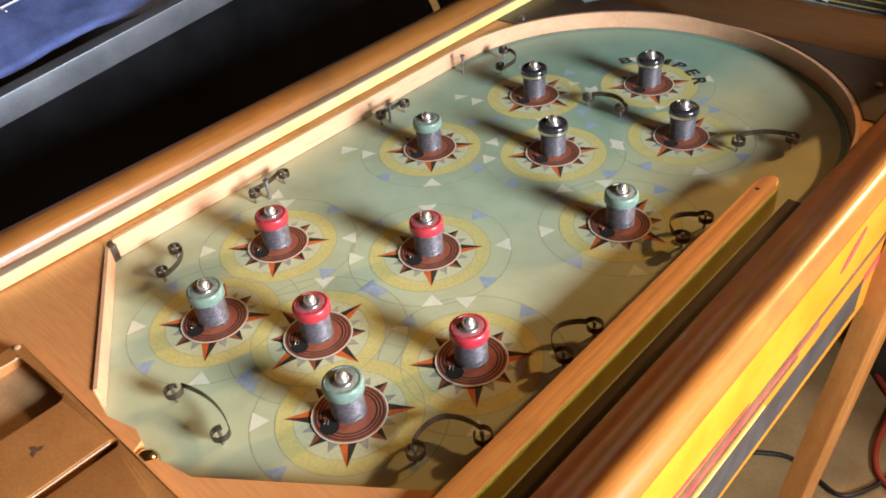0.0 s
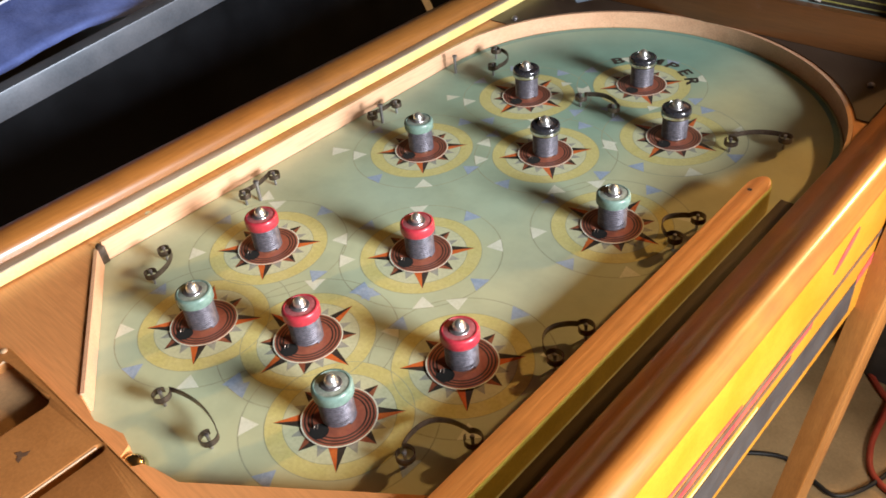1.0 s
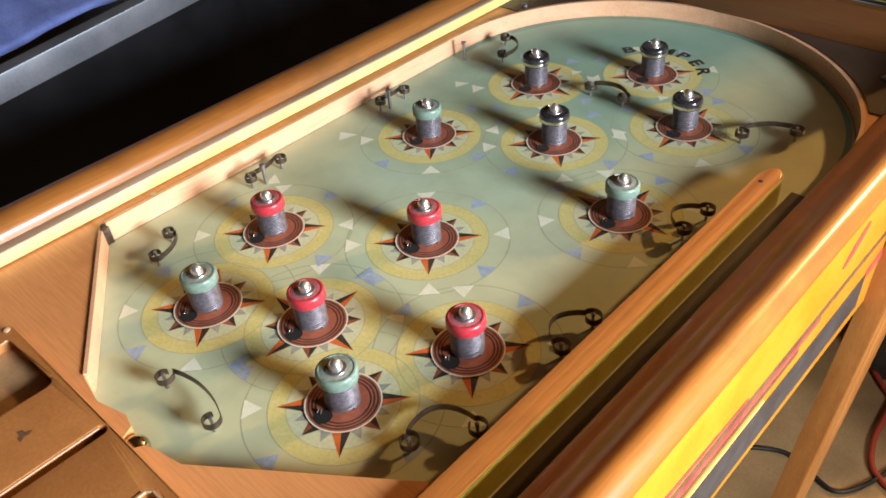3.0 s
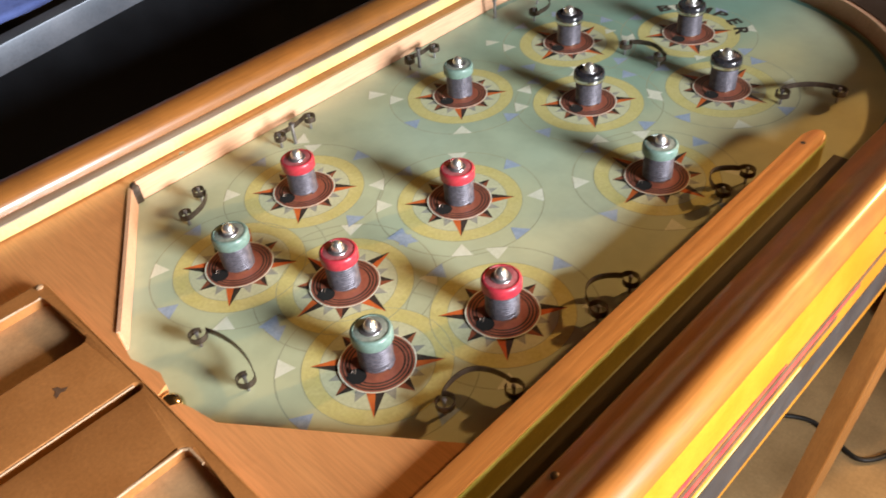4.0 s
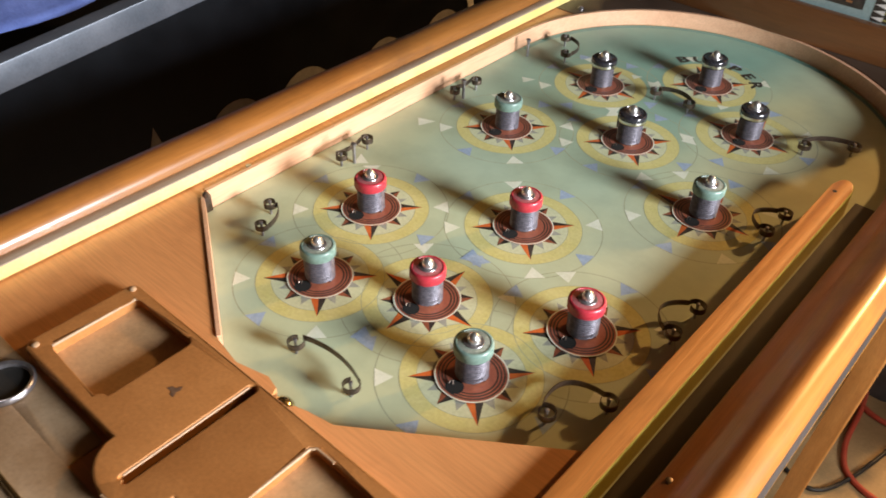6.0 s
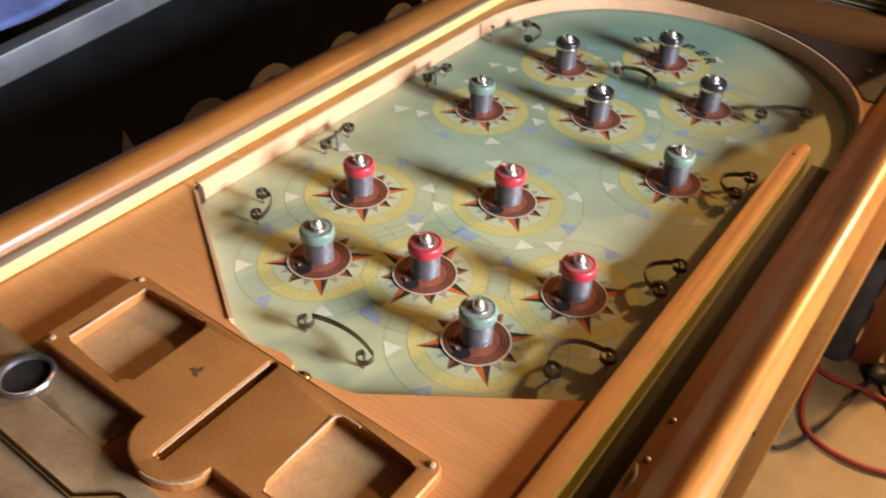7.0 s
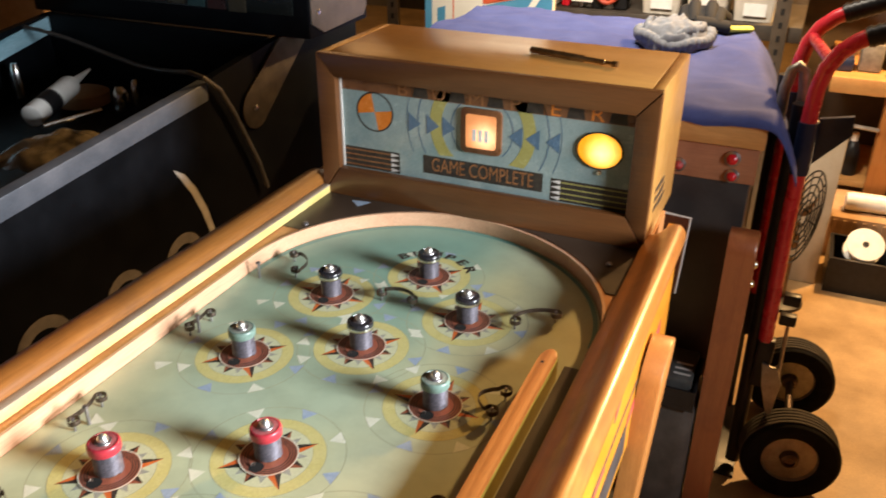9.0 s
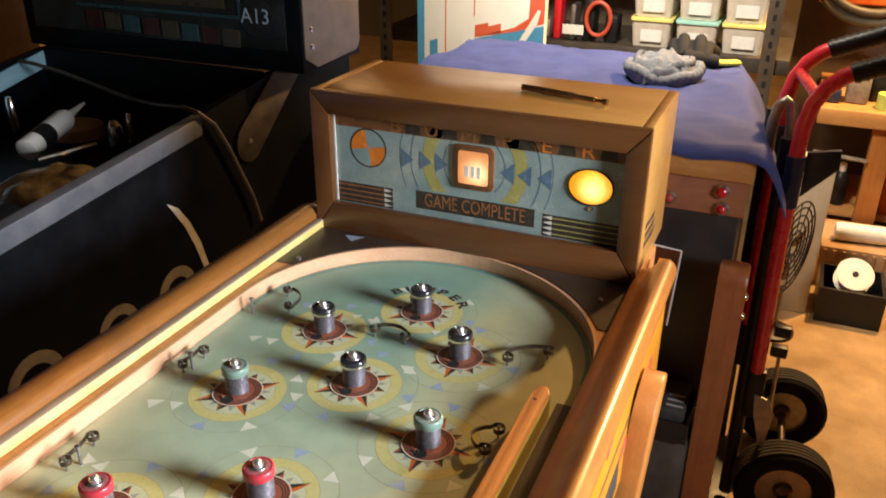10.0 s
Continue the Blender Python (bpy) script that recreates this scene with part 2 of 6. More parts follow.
DISC_RED = surface("disc_red", (0.27, 0.075, 0.045), (0.36, 0.12, 0.07), 0.008, 0.38, coat=0.3)
STEEL = surface("old_steel", (0.30, 0.28, 0.30), (0.44, 0.42, 0.43), 0.01, 0.34, metal=0.9)
COIL = surface("spring_steel", (0.10, 0.093, 0.112), (0.17, 0.158, 0.185), 0.006, 0.48, metal=0.5)
STRIP = surface("dark_strip_steel", (0.10, 0.075, 0.06), (0.19, 0.14, 0.11), 0.008, 0.36, metal=0.85)
CHROME = surface("bright_chrome", (0.74, 0.73, 0.70), (0.84, 0.83, 0.80), 0.01, 0.16, metal=1.0, bump=0.03, spread=0.06)
BRASS = surface("ball_steel", (0.62, 0.52, 0.32), (0.72, 0.62, 0.40), 0.01, 0.15, metal=1.0, bump=0.02, spread=0.05)
CAP_RED = surface("red_cap_plastic", (0.34, 0.020, 0.035), (0.45, 0.035, 0.05), 0.006, 0.4, bump=0.08, coat=0.15)
CAP_MINT = surface("mint_cap_plastic", (0.115, 0.182, 0.152), (0.165, 0.245, 0.208), 0.006, 0.42, bump=0.08, coat=0.1)
CAP_BLACK = surface("black_cap_plastic", (0.012, 0.012, 0.016), (0.03, 0.03, 0.035), 0.006, 0.2, bump=0.04, coat=0.5)
CAP_GREY = surface("grey_cap_top", (0.17, 0.19, 0.16), (0.26, 0.28, 0.23), 0.006, 0.45)
CAP_DUSTY = surface("dusty_red_cap_top", (0.26, 0.06, 0.07), (0.36, 0.12, 0.12), 0.006, 0.5)
NUT = surface("satin_nut_steel", (0.62, 0.62, 0.60), (0.76, 0.76, 0.73), 0.01, 0.30, metal=0.9, bump=0.03, spread=0.08)
HOLE = surface("dark_void", (0.006, 0.005, 0.004), (0.012, 0.01, 0.008), 0.01, 0.9)
PLATE = surface("bronze_enamel", (0.42, 0.172, 0.050), (0.49, 0.212, 0.066), 0.05, 0.36, metal=0.25, bump=0.12, coat=0.25)
# pale worn tone that also paints the highlight on the plate's edges
PLATE_EDGE = surface("worn_lit_plate_edge", (0.36, 0.22, 0.12), (0.44, 0.29, 0.17), 0.01, 0.6, metal=0.0)
CARD = surface("old_card", (0.42, 0.24, 0.11), (0.50, 0.30, 0.15), 0.03, 0.6)
TRIM_METAL = surface("coin_plate", (0.27, 0.17, 0.09), (0.37, 0.26, 0.16), 0.04, 0.45, metal=0.3)
BLACK_SIDE = surface("black_cabinet_paint", (0.002, 0.0025, 0.0035), (0.004, 0.005, 0.007), 0.08, 0.42, bump=0.06, shine=0.10)
SIDE_RAIL = surface("dull_rail_steel", (0.07, 0.085, 0.11), (0.11, 0.125, 0.155), 0.08, 0.45, metal=0.3)
ART_GREY = surface("side_art_grey", (0.12, 0.11, 0.10), (0.19, 0.175, 0.16), 0.04, 0.5)
DARK_PLASTIC = surface("dark_plastic", (0.008, 0.008, 0.009), (0.016, 0.016, 0.017), 0.02, 0.4, shine=0.35)
BLUE_CLOTH = surface("blue_blanket", (0.045, 0.075, 0.24), (0.085, 0.13, 0.36), 0.05, 0.9, bump=0.6, fine=0.004)
BLUE_COVER = surface("blue_cover", (0.032, 0.050, 0.190), (0.060, 0.085, 0.260), 0.12, 0.85, bump=0.4, fine=0.004)
WHITE_THREAD = surface("white_thread", (0.55, 0.60, 0.75), (0.65, 0.70, 0.82), 0.01, 0.8)
GREY_WOOL = surface("grey_wool", (0.17, 0.185, 0.215), (0.28, 0.30, 0.33), 0.015, 0.95, bump=0.9, fine=0.004)
BLACK_CLOTH = surface("black_cloth", (0.006, 0.006, 0.007), (0.014, 0.014, 0.014), 0.02, 0.9, bump=0.5)
YELLOW_CLOTH = surface("yellow_cuff", (0.60, 0.62, 0.08), (0.7, 0.72, 0.15), 0.01, 0.8)
FLOOR_MAT = surface("concrete_floor", (0.29, 0.178, 0.075), (0.47, 0.305, 0.14), 0.16, 0.5, bump=0.25, fine=0.006, coat=0.1)
WALL_MAT = surface("garage_wall", (0.075, 0.06, 0.045), (0.11, 0.09, 0.07), 0.5, 0.8, bump=0.2)
CEILING_MAT = surface("garage_ceiling", (0.10, 0.08, 0.06), (0.14, 0.115, 0.085), 0.5, 0.85, bump=0.2)
RED_TUBE = surface("red_tube_paint", (0.62, 0.02, 0.04), (0.74, 0.04, 0.06), 0.05, 0.28, bump=0.05, coat=0.5)
TYRE = surface("tyre_rubber", (0.007, 0.0065, 0.006), (0.014, 0.013, 0.012), 0.02, 0.8, bump=0.5, shine=0.1)
TYRE_TREAD = surface("tread_rubber", (0.035, 0.030, 0.022), (0.06, 0.05, 0.038), 0.02, 0.85, bump=0.5)
GALV = surface("galvanised_steel", (0.30, 0.28, 0.24), (0.42, 0.39, 0.34), 0.02, 0.42, metal=0.6)
PALE_PINE = wood("pale_pine", (0.50, 0.24, 0.07), (0.62, 0.33, 0.11), "X", 0.45, 0.2, 0.03, (0.42, 0.18, 0.05))
PINK_PINE = wood("pink_pine", (0.36, 0.15, 0.075), (0.46, 0.21, 0.11), "X", 0.45, 0.2, 0.03, (0.26, 0.10, 0.05))
PANEL_GREY = surface("dark_panel", (0.028, 0.026, 0.026), (0.045, 0.042, 0.041), 0.08, 0.45)
WHITE_EDGE = surface("white_edging", (0.55, 0.52, 0.48), (0.65, 0.62, 0.58), 0.02, 0.5)
SIGN_WHITE = surface("sign_white", (0.80, 0.77, 0.66), (0.86, 0.83, 0.73), 0.1, 0.4)
SIGN_RED = surface("sign_red", (0.66, 0.10, 0.04), (0.74, 0.15, 0.07), 0.1, 0.4)
SIGN_BLUE = surface("sign_blue", (0.06, 0.25, 0.42), (0.10, 0.32, 0.50), 0.1, 0.4)
RED_LENS = surface("red_lens", (0.6, 0.01, 0.02), (0.7, 0.02, 0.04), 0.01, 0.15, bump=0.02, coat=0.6)
BIN_CLEAR = surface("milky_bin", (0.50, 0.47, 0.40), (0.64, 0.60, 0.52), 0.05, 0.35)
LID_YELLOW = surface("yellow_lid", (0.70, 0.62, 0.16), (0.78, 0.70, 0.24), 0.05, 0.4)
LID_TEAL = surface("teal_lid", (0.28, 0.58, 0.50), (0.35, 0.66, 0.58), 0.05, 0.4)
BROWN_CARD = surface("brown_carton", (0.36, 0.22, 0.11), (0.46, 0.29, 0.16), 0.05, 0.8)
ORANGE_BIN = surface("orange_plastic", (0.62, 0.12, 0.02), (0.7, 0.17, 0.03), 0.05, 0.45)
WHITE_PLASTIC = surface("white_plastic", (0.70, 0.70, 0.66), (0.8, 0.8, 0.77), 0.03, 0.35)
BLUE_PLASTIC = surface("blue_plastic", (0.010, 0.018, 0.05), (0.016, 0.027, 0.07), 0.03, 0.4)
GREEN_TAPE = surface("green_tape", (0.42, 0.55, 0.10), (0.5, 0.62, 0.16), 0.02, 0.6)
RED_CABLE = surface("red_cable", (0.46, 0.06, 0.03), (0.55, 0.09, 0.045), 0.03, 0.45)
BLACK_CABLE = surface("black_cable", (0.015, 0.014, 0.013), (0.03, 0.028, 0.025), 0.03, 0.45)
GLASS_PAINT = surface("backglass_teal", (0.20, 0.285, 0.285), (0.29, 0.36, 0.345), 0.04, 0.25, bump=0.02, coat=0.6)
GLASS_BLUE = surface("backglass_blue", (0.07, 0.13, 0.20), (0.10, 0.17, 0.25), 0.02, 0.25, bump=0.02)
GLASS_YELLOW = surface("backglass_yellow", (0.33, 0.30, 0.085), (0.38, 0.35, 0.12), 0.02, 0.25, bump=0.02)
GLASS_ORANGE = surface("backglass_orange", (0.62, 0.17, 0.02), (0.7, 0.22, 0.04), 0.02, 0.25, bump=0.02)
GLASS_BROWN = surface("backglass_brown", (0.14, 0.055, 0.02), (0.2, 0.085, 0.035), 0.02, 0.3, bump=0.02)
LETTER_TAN = surface("backglass_tan", (0.25, 0.10, 0.035), (0.32, 0.14, 0.055), 0.02, 0.3, bump=0.02)
LIT_WINDOW = glow("lit_score_window", (1.0, 0.62, 0.34), (0.80, 0.30, 0.10), 1.7, 0.35, (0.236, 0.729, 0.143), 0.034)
LIT_BULB = glow("lit_amber_bulb", (1.0, 0.72, 0.28), (1.0, 0.40, 0.015), 2.6, 0.95, (0.402, 0.729, 0.146), 0.029)

# ---- mesh tools ----


def bm_new():
    return bmesh.new()


def box(bm, x0, x1, y0, y1, z0, z1, bev=0.0, m=None, seg=2):
    g = bmesh.ops.create_cube(bm, size=1.0)["verts"]
    t = Matrix.Translation(((x0 + x1) / 2, (y0 + y1) / 2, (z0 + z1) / 2)) @ Matrix.Diagonal((x1 - x0, y1 - y0, z1 - z0, 1))
    bmesh.ops.transform(bm, matrix=t, verts=g)
    if bev:
        es = list({e for v in g for e in v.link_edges})
        r = bmesh.ops.bevel(bm, geom=es, offset=bev, segments=seg, profile=0.5, affect="EDGES")
        g = list({v for f in r["faces"] for v in f.verts})
    if m is not None:
        bmesh.ops.transform(bm, matrix=m, verts=g)
    return bm


def prism(bm, pts, z0, z1, bev=0.0, m=None):
    """A flat outline raised from z0 to z1, with its upper rim bevelled."""
    lo = [bm.verts.new((x, y, z0)) for x, y in pts]
    hi = [bm.verts.new((x, y, z1)) for x, y in pts]
    n = len(pts)
    area = sum(pts[i][0] * pts[(i + 1) % n][1] - pts[(i + 1) % n][0] * pts[i][1] for i in range(n))
    if area < 0:
        lo.reverse(), hi.reverse()
    top = bm.faces.new(hi)
    bm.faces.new(lo[::-1])
    for i in range(n):
        bm.faces.new((lo[i], lo[(i + 1) % n], hi[(i + 1) % n], hi[i]))
    vs = lo + hi
    if bev:
        r = bmesh.ops.bevel(bm, geom=list(top.edges), offset=bev, segments=2, profile=0.5, affect="EDGES")
        vs = list(set(lo) | {v for f in r["faces"] for v in f.verts})
        vs = [v for v in vs if v.is_valid]
    if m is not None:
        bmesh.ops.transform(bm, matrix=m, verts=vs)
    return bm


def poly(bm, pts, z):
    n = len(pts)
    area = sum(pts[i][0] * pts[(i + 1) % n][1] - pts[(i + 1) % n][0] * pts[i][1] for i in range(n))
    bm.faces.new([bm.verts.new((x, y, z)) for x, y in (pts if area > 0 else pts[::-1])])
    return bm


def ring(bm, cx, cy, r0, r1, z, seg=48):
    a = [(math.cos(k * math.tau / seg), math.sin(k * math.tau / seg)) for k in range(seg)]
    o = [bm.verts.new((cx + r1 * c, cy + r1 * s, z)) for c, s in a]
    if r0 <= 0:
        bm.faces.new(o)
        return bm
    i = [bm.verts.new((cx + r0 * c, cy + r0 * s, z)) for c, s in a]
    for k in range(seg):
        j = (k + 1) % seg
        bm.faces.new((i[k], o[k], o[j], i[j]))
    return bm


def lathe(bm, prof, m=None, seg=28, cap=True):
    """Turns a profile of (radius, height) about the z axis."""
    rows, made = [], []
    for r, z in prof:
        if r < 1e-6:
            rows.append([bm.verts.new((0, 0, z))])
        else:
            rows.append([bm.verts.new((r * math.cos(k * math.tau / seg), r * math.sin(k * math.tau / seg), z)) for k in range(seg)])
        made += rows[-1]
    for a, b in zip(rows, rows[1:]):
        for k in range(seg):
            j = (k + 1) % seg
            if len(a) == 1 and len(b) > 1:
                bm.faces.new((a[0], b[j], b[k]))
            elif len(b) == 1 and len(a) > 1:
                bm.faces.new((a[k], a[j], b[0]))
            elif len(a) > 1:
                bm.faces.new((a[k], a[j], b[j], b[k]))
    if cap:
        for row in (rows[0], rows[-1]):
            if len(row) > 1:
                bm.faces.new(row)
    if m is not None:
        bmesh.ops.transform(bm, matrix=m, verts=made)
    return bm


def tube(bm, path, r, seg=8, closed=False, flat=1.0):
    """A round bar along a path."""
    pts = [Vector(p) for p in path]
    n, rows, side = len(pts), [], None
    for i, p in enumerate(pts):
        a = pts[i - 1] if (i or closed) else p
        b = pts[(i + 1) % n] if (i < n - 1 or closed) else p
        t = (b - a).normalized()
        if side is None:
            side = t.cross(Vector((0.013, 0.021, 1)))
            if side.length < 0.1:
                side = t.cross(Vector((1, 0.02, 0)))
        side = side - t * side.dot(t)
        side.normalize()
        nor = side.cross(t)
        rows.append([bm.verts.new(p + r * (math.cos(k * math.tau / seg) * side + flat * math.sin(k * math.tau / seg) * nor)) for k in range(seg)])
    pairs = list(zip(rows, rows[1:])) + ([(rows[-1], rows[0])] if closed else [])
    for a, b in pairs:
        for k in range(seg):
            j = (k + 1) % seg
            bm.faces.new((a[k], a[j], b[j], b[k]))
    if not closed:
        bm.faces.new(rows[0][::-1]), bm.faces.new(rows[-1])
    return bm


def ribbon(bm, path, height, thick):
    """A flat strip standing on edge along a path of (x, y, z of its lower edge)."""
    pts, rows = [Vector(p) for p in path], []
    for i, p in enumerate(pts):
        t = pts[min(i + 1, len(pts) - 1)] - pts[max(i - 1, 0)]
        s = Vector((-t.y, t.x, 0)).normalized() * thick / 2
        h = Vector((0, 0, height))
        rows.append([bm.verts.new(q) for q in (p - s, p + s, p + s + h, p - s + h)])
    for a, b in zip(rows, rows[1:]):
        for k in range(4):
            j = (k + 1) % 4
            bm.faces.new((a[k], a[j], b[j], b[k]))
    bm.faces.new(rows[0][::-1]), bm.faces.new(rows[-1])
    return bm


def sweep_y(bm, prof, y0, y1, round_end=0.0):
    """A closed outline of (x, z) drawn along y; its far end can be rounded off."""
    cx = sum(p[0] for p in prof) / len(prof)
    cz = min(p[1] for p in prof)
    steps = [(y0, 1.0), (y1 - round_end, 1.0)]
    if round_end:
        steps += [(y1 - round_end + round_end * math.sin(a), max(0.05, math.cos(a))) for a in (0.4, 0.75, 1.05, 1.3, 1.5)]
    rows = [[bm.verts.new((cx + (x - cx) * s, y, cz + (z - cz) * (0.5 + 0.5 * s))) for x, z in prof] for y, s in steps]
    n = len(prof)
    for a, b in zip(rows, rows[1:]):
        for k in range(n):
            j = (k + 1) % n
            bm.faces.new((a[k], a[j], b[j], b[k]))
    bm.faces.new(rows[0][::-1]), bm.faces.new(rows[-1])
    return bm


BASE = {}


def thing(name, x, y, z, label, category, group="", kind=""):
    """An empty at a thing's base; its parts are meshes under it. z is over the playfield's level."""
    ob = new(name)
    ob.empty_display_size = 0.02
    ob.location = (x, y, z + FLOOR)
    BASE[ob] = Vector((x, y, z))
    return tagged(ob, label, category, group, kind)


def mesh_of(name, bm, material, smooth=35.0, origin=None):
    bmesh.ops.recalc_face_normals(bm, faces=bm.faces)
    if origin is not None:
        bmesh.ops.translate(bm, verts=bm.verts, vec=-origin)
    me = bpy.data.meshes.new(name)
    bm.to_mesh(me)
    bm.free()
    me.materials.append(material)
    if smooth:
        me.shade_smooth()
        me.set_sharp_from_angle(angle=radians(smooth))
    return me


def part(name, bm, material, parent, label="", smooth=35.0, flip=False):
    """One mesh under a thing, or under one of its parts."""
    top = parent
    while top not in BASE:
        top = top.parent
    ob = new(name, mesh_of(name, bm, material, smooth, BASE[top]))
    ob.parent = parent
    if label:
        ob["label"] = label
    return ob


def solid(name, bm, material, label, category, group="", kind="", smooth=35.0):
    """A thing that is a single mesh, with its origin under its middle."""
    xs, ys, zs = zip(*[v.co for v in bm.verts])
    o = Vector(((min(xs) + max(xs)) / 2, (min(ys) + max(ys)) / 2, min(zs)))
    ob = new(name, mesh_of(name, bm, material, smooth, o))
    ob.location = o + Vector((0, 0, FLOOR))
    return tagged(ob, label, category, group, kind)


def letters(bm, text, size, m, depth=0.0, bold=0.0):
    """Letters of the built-in font, centred, laid out in the xy plane and then moved by m."""
    cu = bpy.data.curves.new("letters", "FONT")
    cu.body, cu.size, cu.align_x, cu.align_y, cu.extrude = text, size, "CENTER", "CENTER", depth
    cu.resolution_u, cu.offset = 3, bold
    ob = bpy.data.objects.new("letters", cu)
    me = ob.to_mesh()
    first = len(bm.verts)
    bm.from_mesh(me)
    bm.verts.ensure_lookup_table()
    bmesh.ops.transform(bm, matrix=m, verts=bm.verts[first:])
    ob.to_mesh_clear()
    bpy.data.objects.remove(ob)
    bpy.data.curves.remove(cu)
    return bm


def arc(cx, cy, rx, ry, a0, a1, n):
    return [(cx + rx * math.cos(radians(a0 + (a1 - a0) * k / n)), cy + ry * math.sin(radians(a0 + (a1 - a0) * k / n))) for k in range(n + 1)]


def round_rect(x0, x1, y0, y1, r, n=4):
    return arc(x1 - r, y1 - r, r, r, 0, 90, n) + arc(x0 + r, y1 - r, r, r, 90, 180, n) + arc(x0 + r, y0 + r, r, r, 180, 270, n) + arc(x1 - r, y0 + r, r, r, 270, 360, n)


# ---- the room ----
X0, X1, Y0, Y1, TOP = -3.0, 3.3, -2.8, 6.2, 1.65


def room():
    floor = box(bm_new(), X0 - 0.1, X1 + 0.1, Y0 - 0.1, Y1 + 0.1, -FLOOR - 0.1, -FLOOR)
    tagged(new("floor", mesh_of("floor", floor, FLOOR_MAT)), "worn tan concrete garage floor with stains", "floor", kind="structure").location.z = FLOOR
    ceil = box(bm_new(), X0 - 0.1, X1 + 0.1, Y0 - 0.1, Y1 + 0.1, TOP, TOP + 0.1)
    tagged(new("ceiling", mesh_of("ceiling", ceil, CEILING_MAT)), "plain dim garage ceiling", "ceiling", kind="structure").location.z = FLOOR
    walls = {
        "wall_north": [(X0 - 0.1, X1 + 0.1, Y1, Y1 + 0.1, -FLOOR, TOP)],
        "wall_south": [(X0 - 0.1, X1 + 0.1, Y0 - 0.1, Y0, -FLOOR, TOP)],
        "wall_west": [(X0 - 0.1, X0, Y0, Y1, -FLOOR, TOP)],
        "wall_east": [(X1, X1 + 0.1, Y0, Y1, -FLOOR, TOP)],
    }
    for name, boxes in walls.items():
        bm = bm_new()
        for b in boxes:
            box(bm, *b)
        tagged(new(name, mesh_of(name, bm, WALL_MAT)), "plain painted garage wall", "wall", kind="structure").location.z = FLOOR


room()

# ---- the bumper table ----
TOPZ = 0.019  # the upper face of the boards round the playfield
XL, XR = 0.0, 0.467  # inner faces of the side linings
XM = 0.2215  # the middle of the playfield
BACK_Y, FRONT_Y = 0.725, -0.42

table = thing("pinball_table", XM, 0.2, -FLOOR, "antique wooden pinball table with yellow sides and compass star playfield", "pinball table")

RIM = [(0.0, 0.0)] + arc(0.222, 0.485, 0.222, 0.228, 180, 90, 22) + arc(0.222, 0.485, XR - 0.222, 0.228, 90, 0, 22)[1:]
APRON_EDGE = [(0.428, 0.003), (0.284, -0.099), (0.262, -0.103), (0.252, -0.106), (0.246, -0.116), (0.236, -0.116), (0.230, -0.104), (0.218, -0.101), (0.190, -0.108), (0.162, -0.103)]


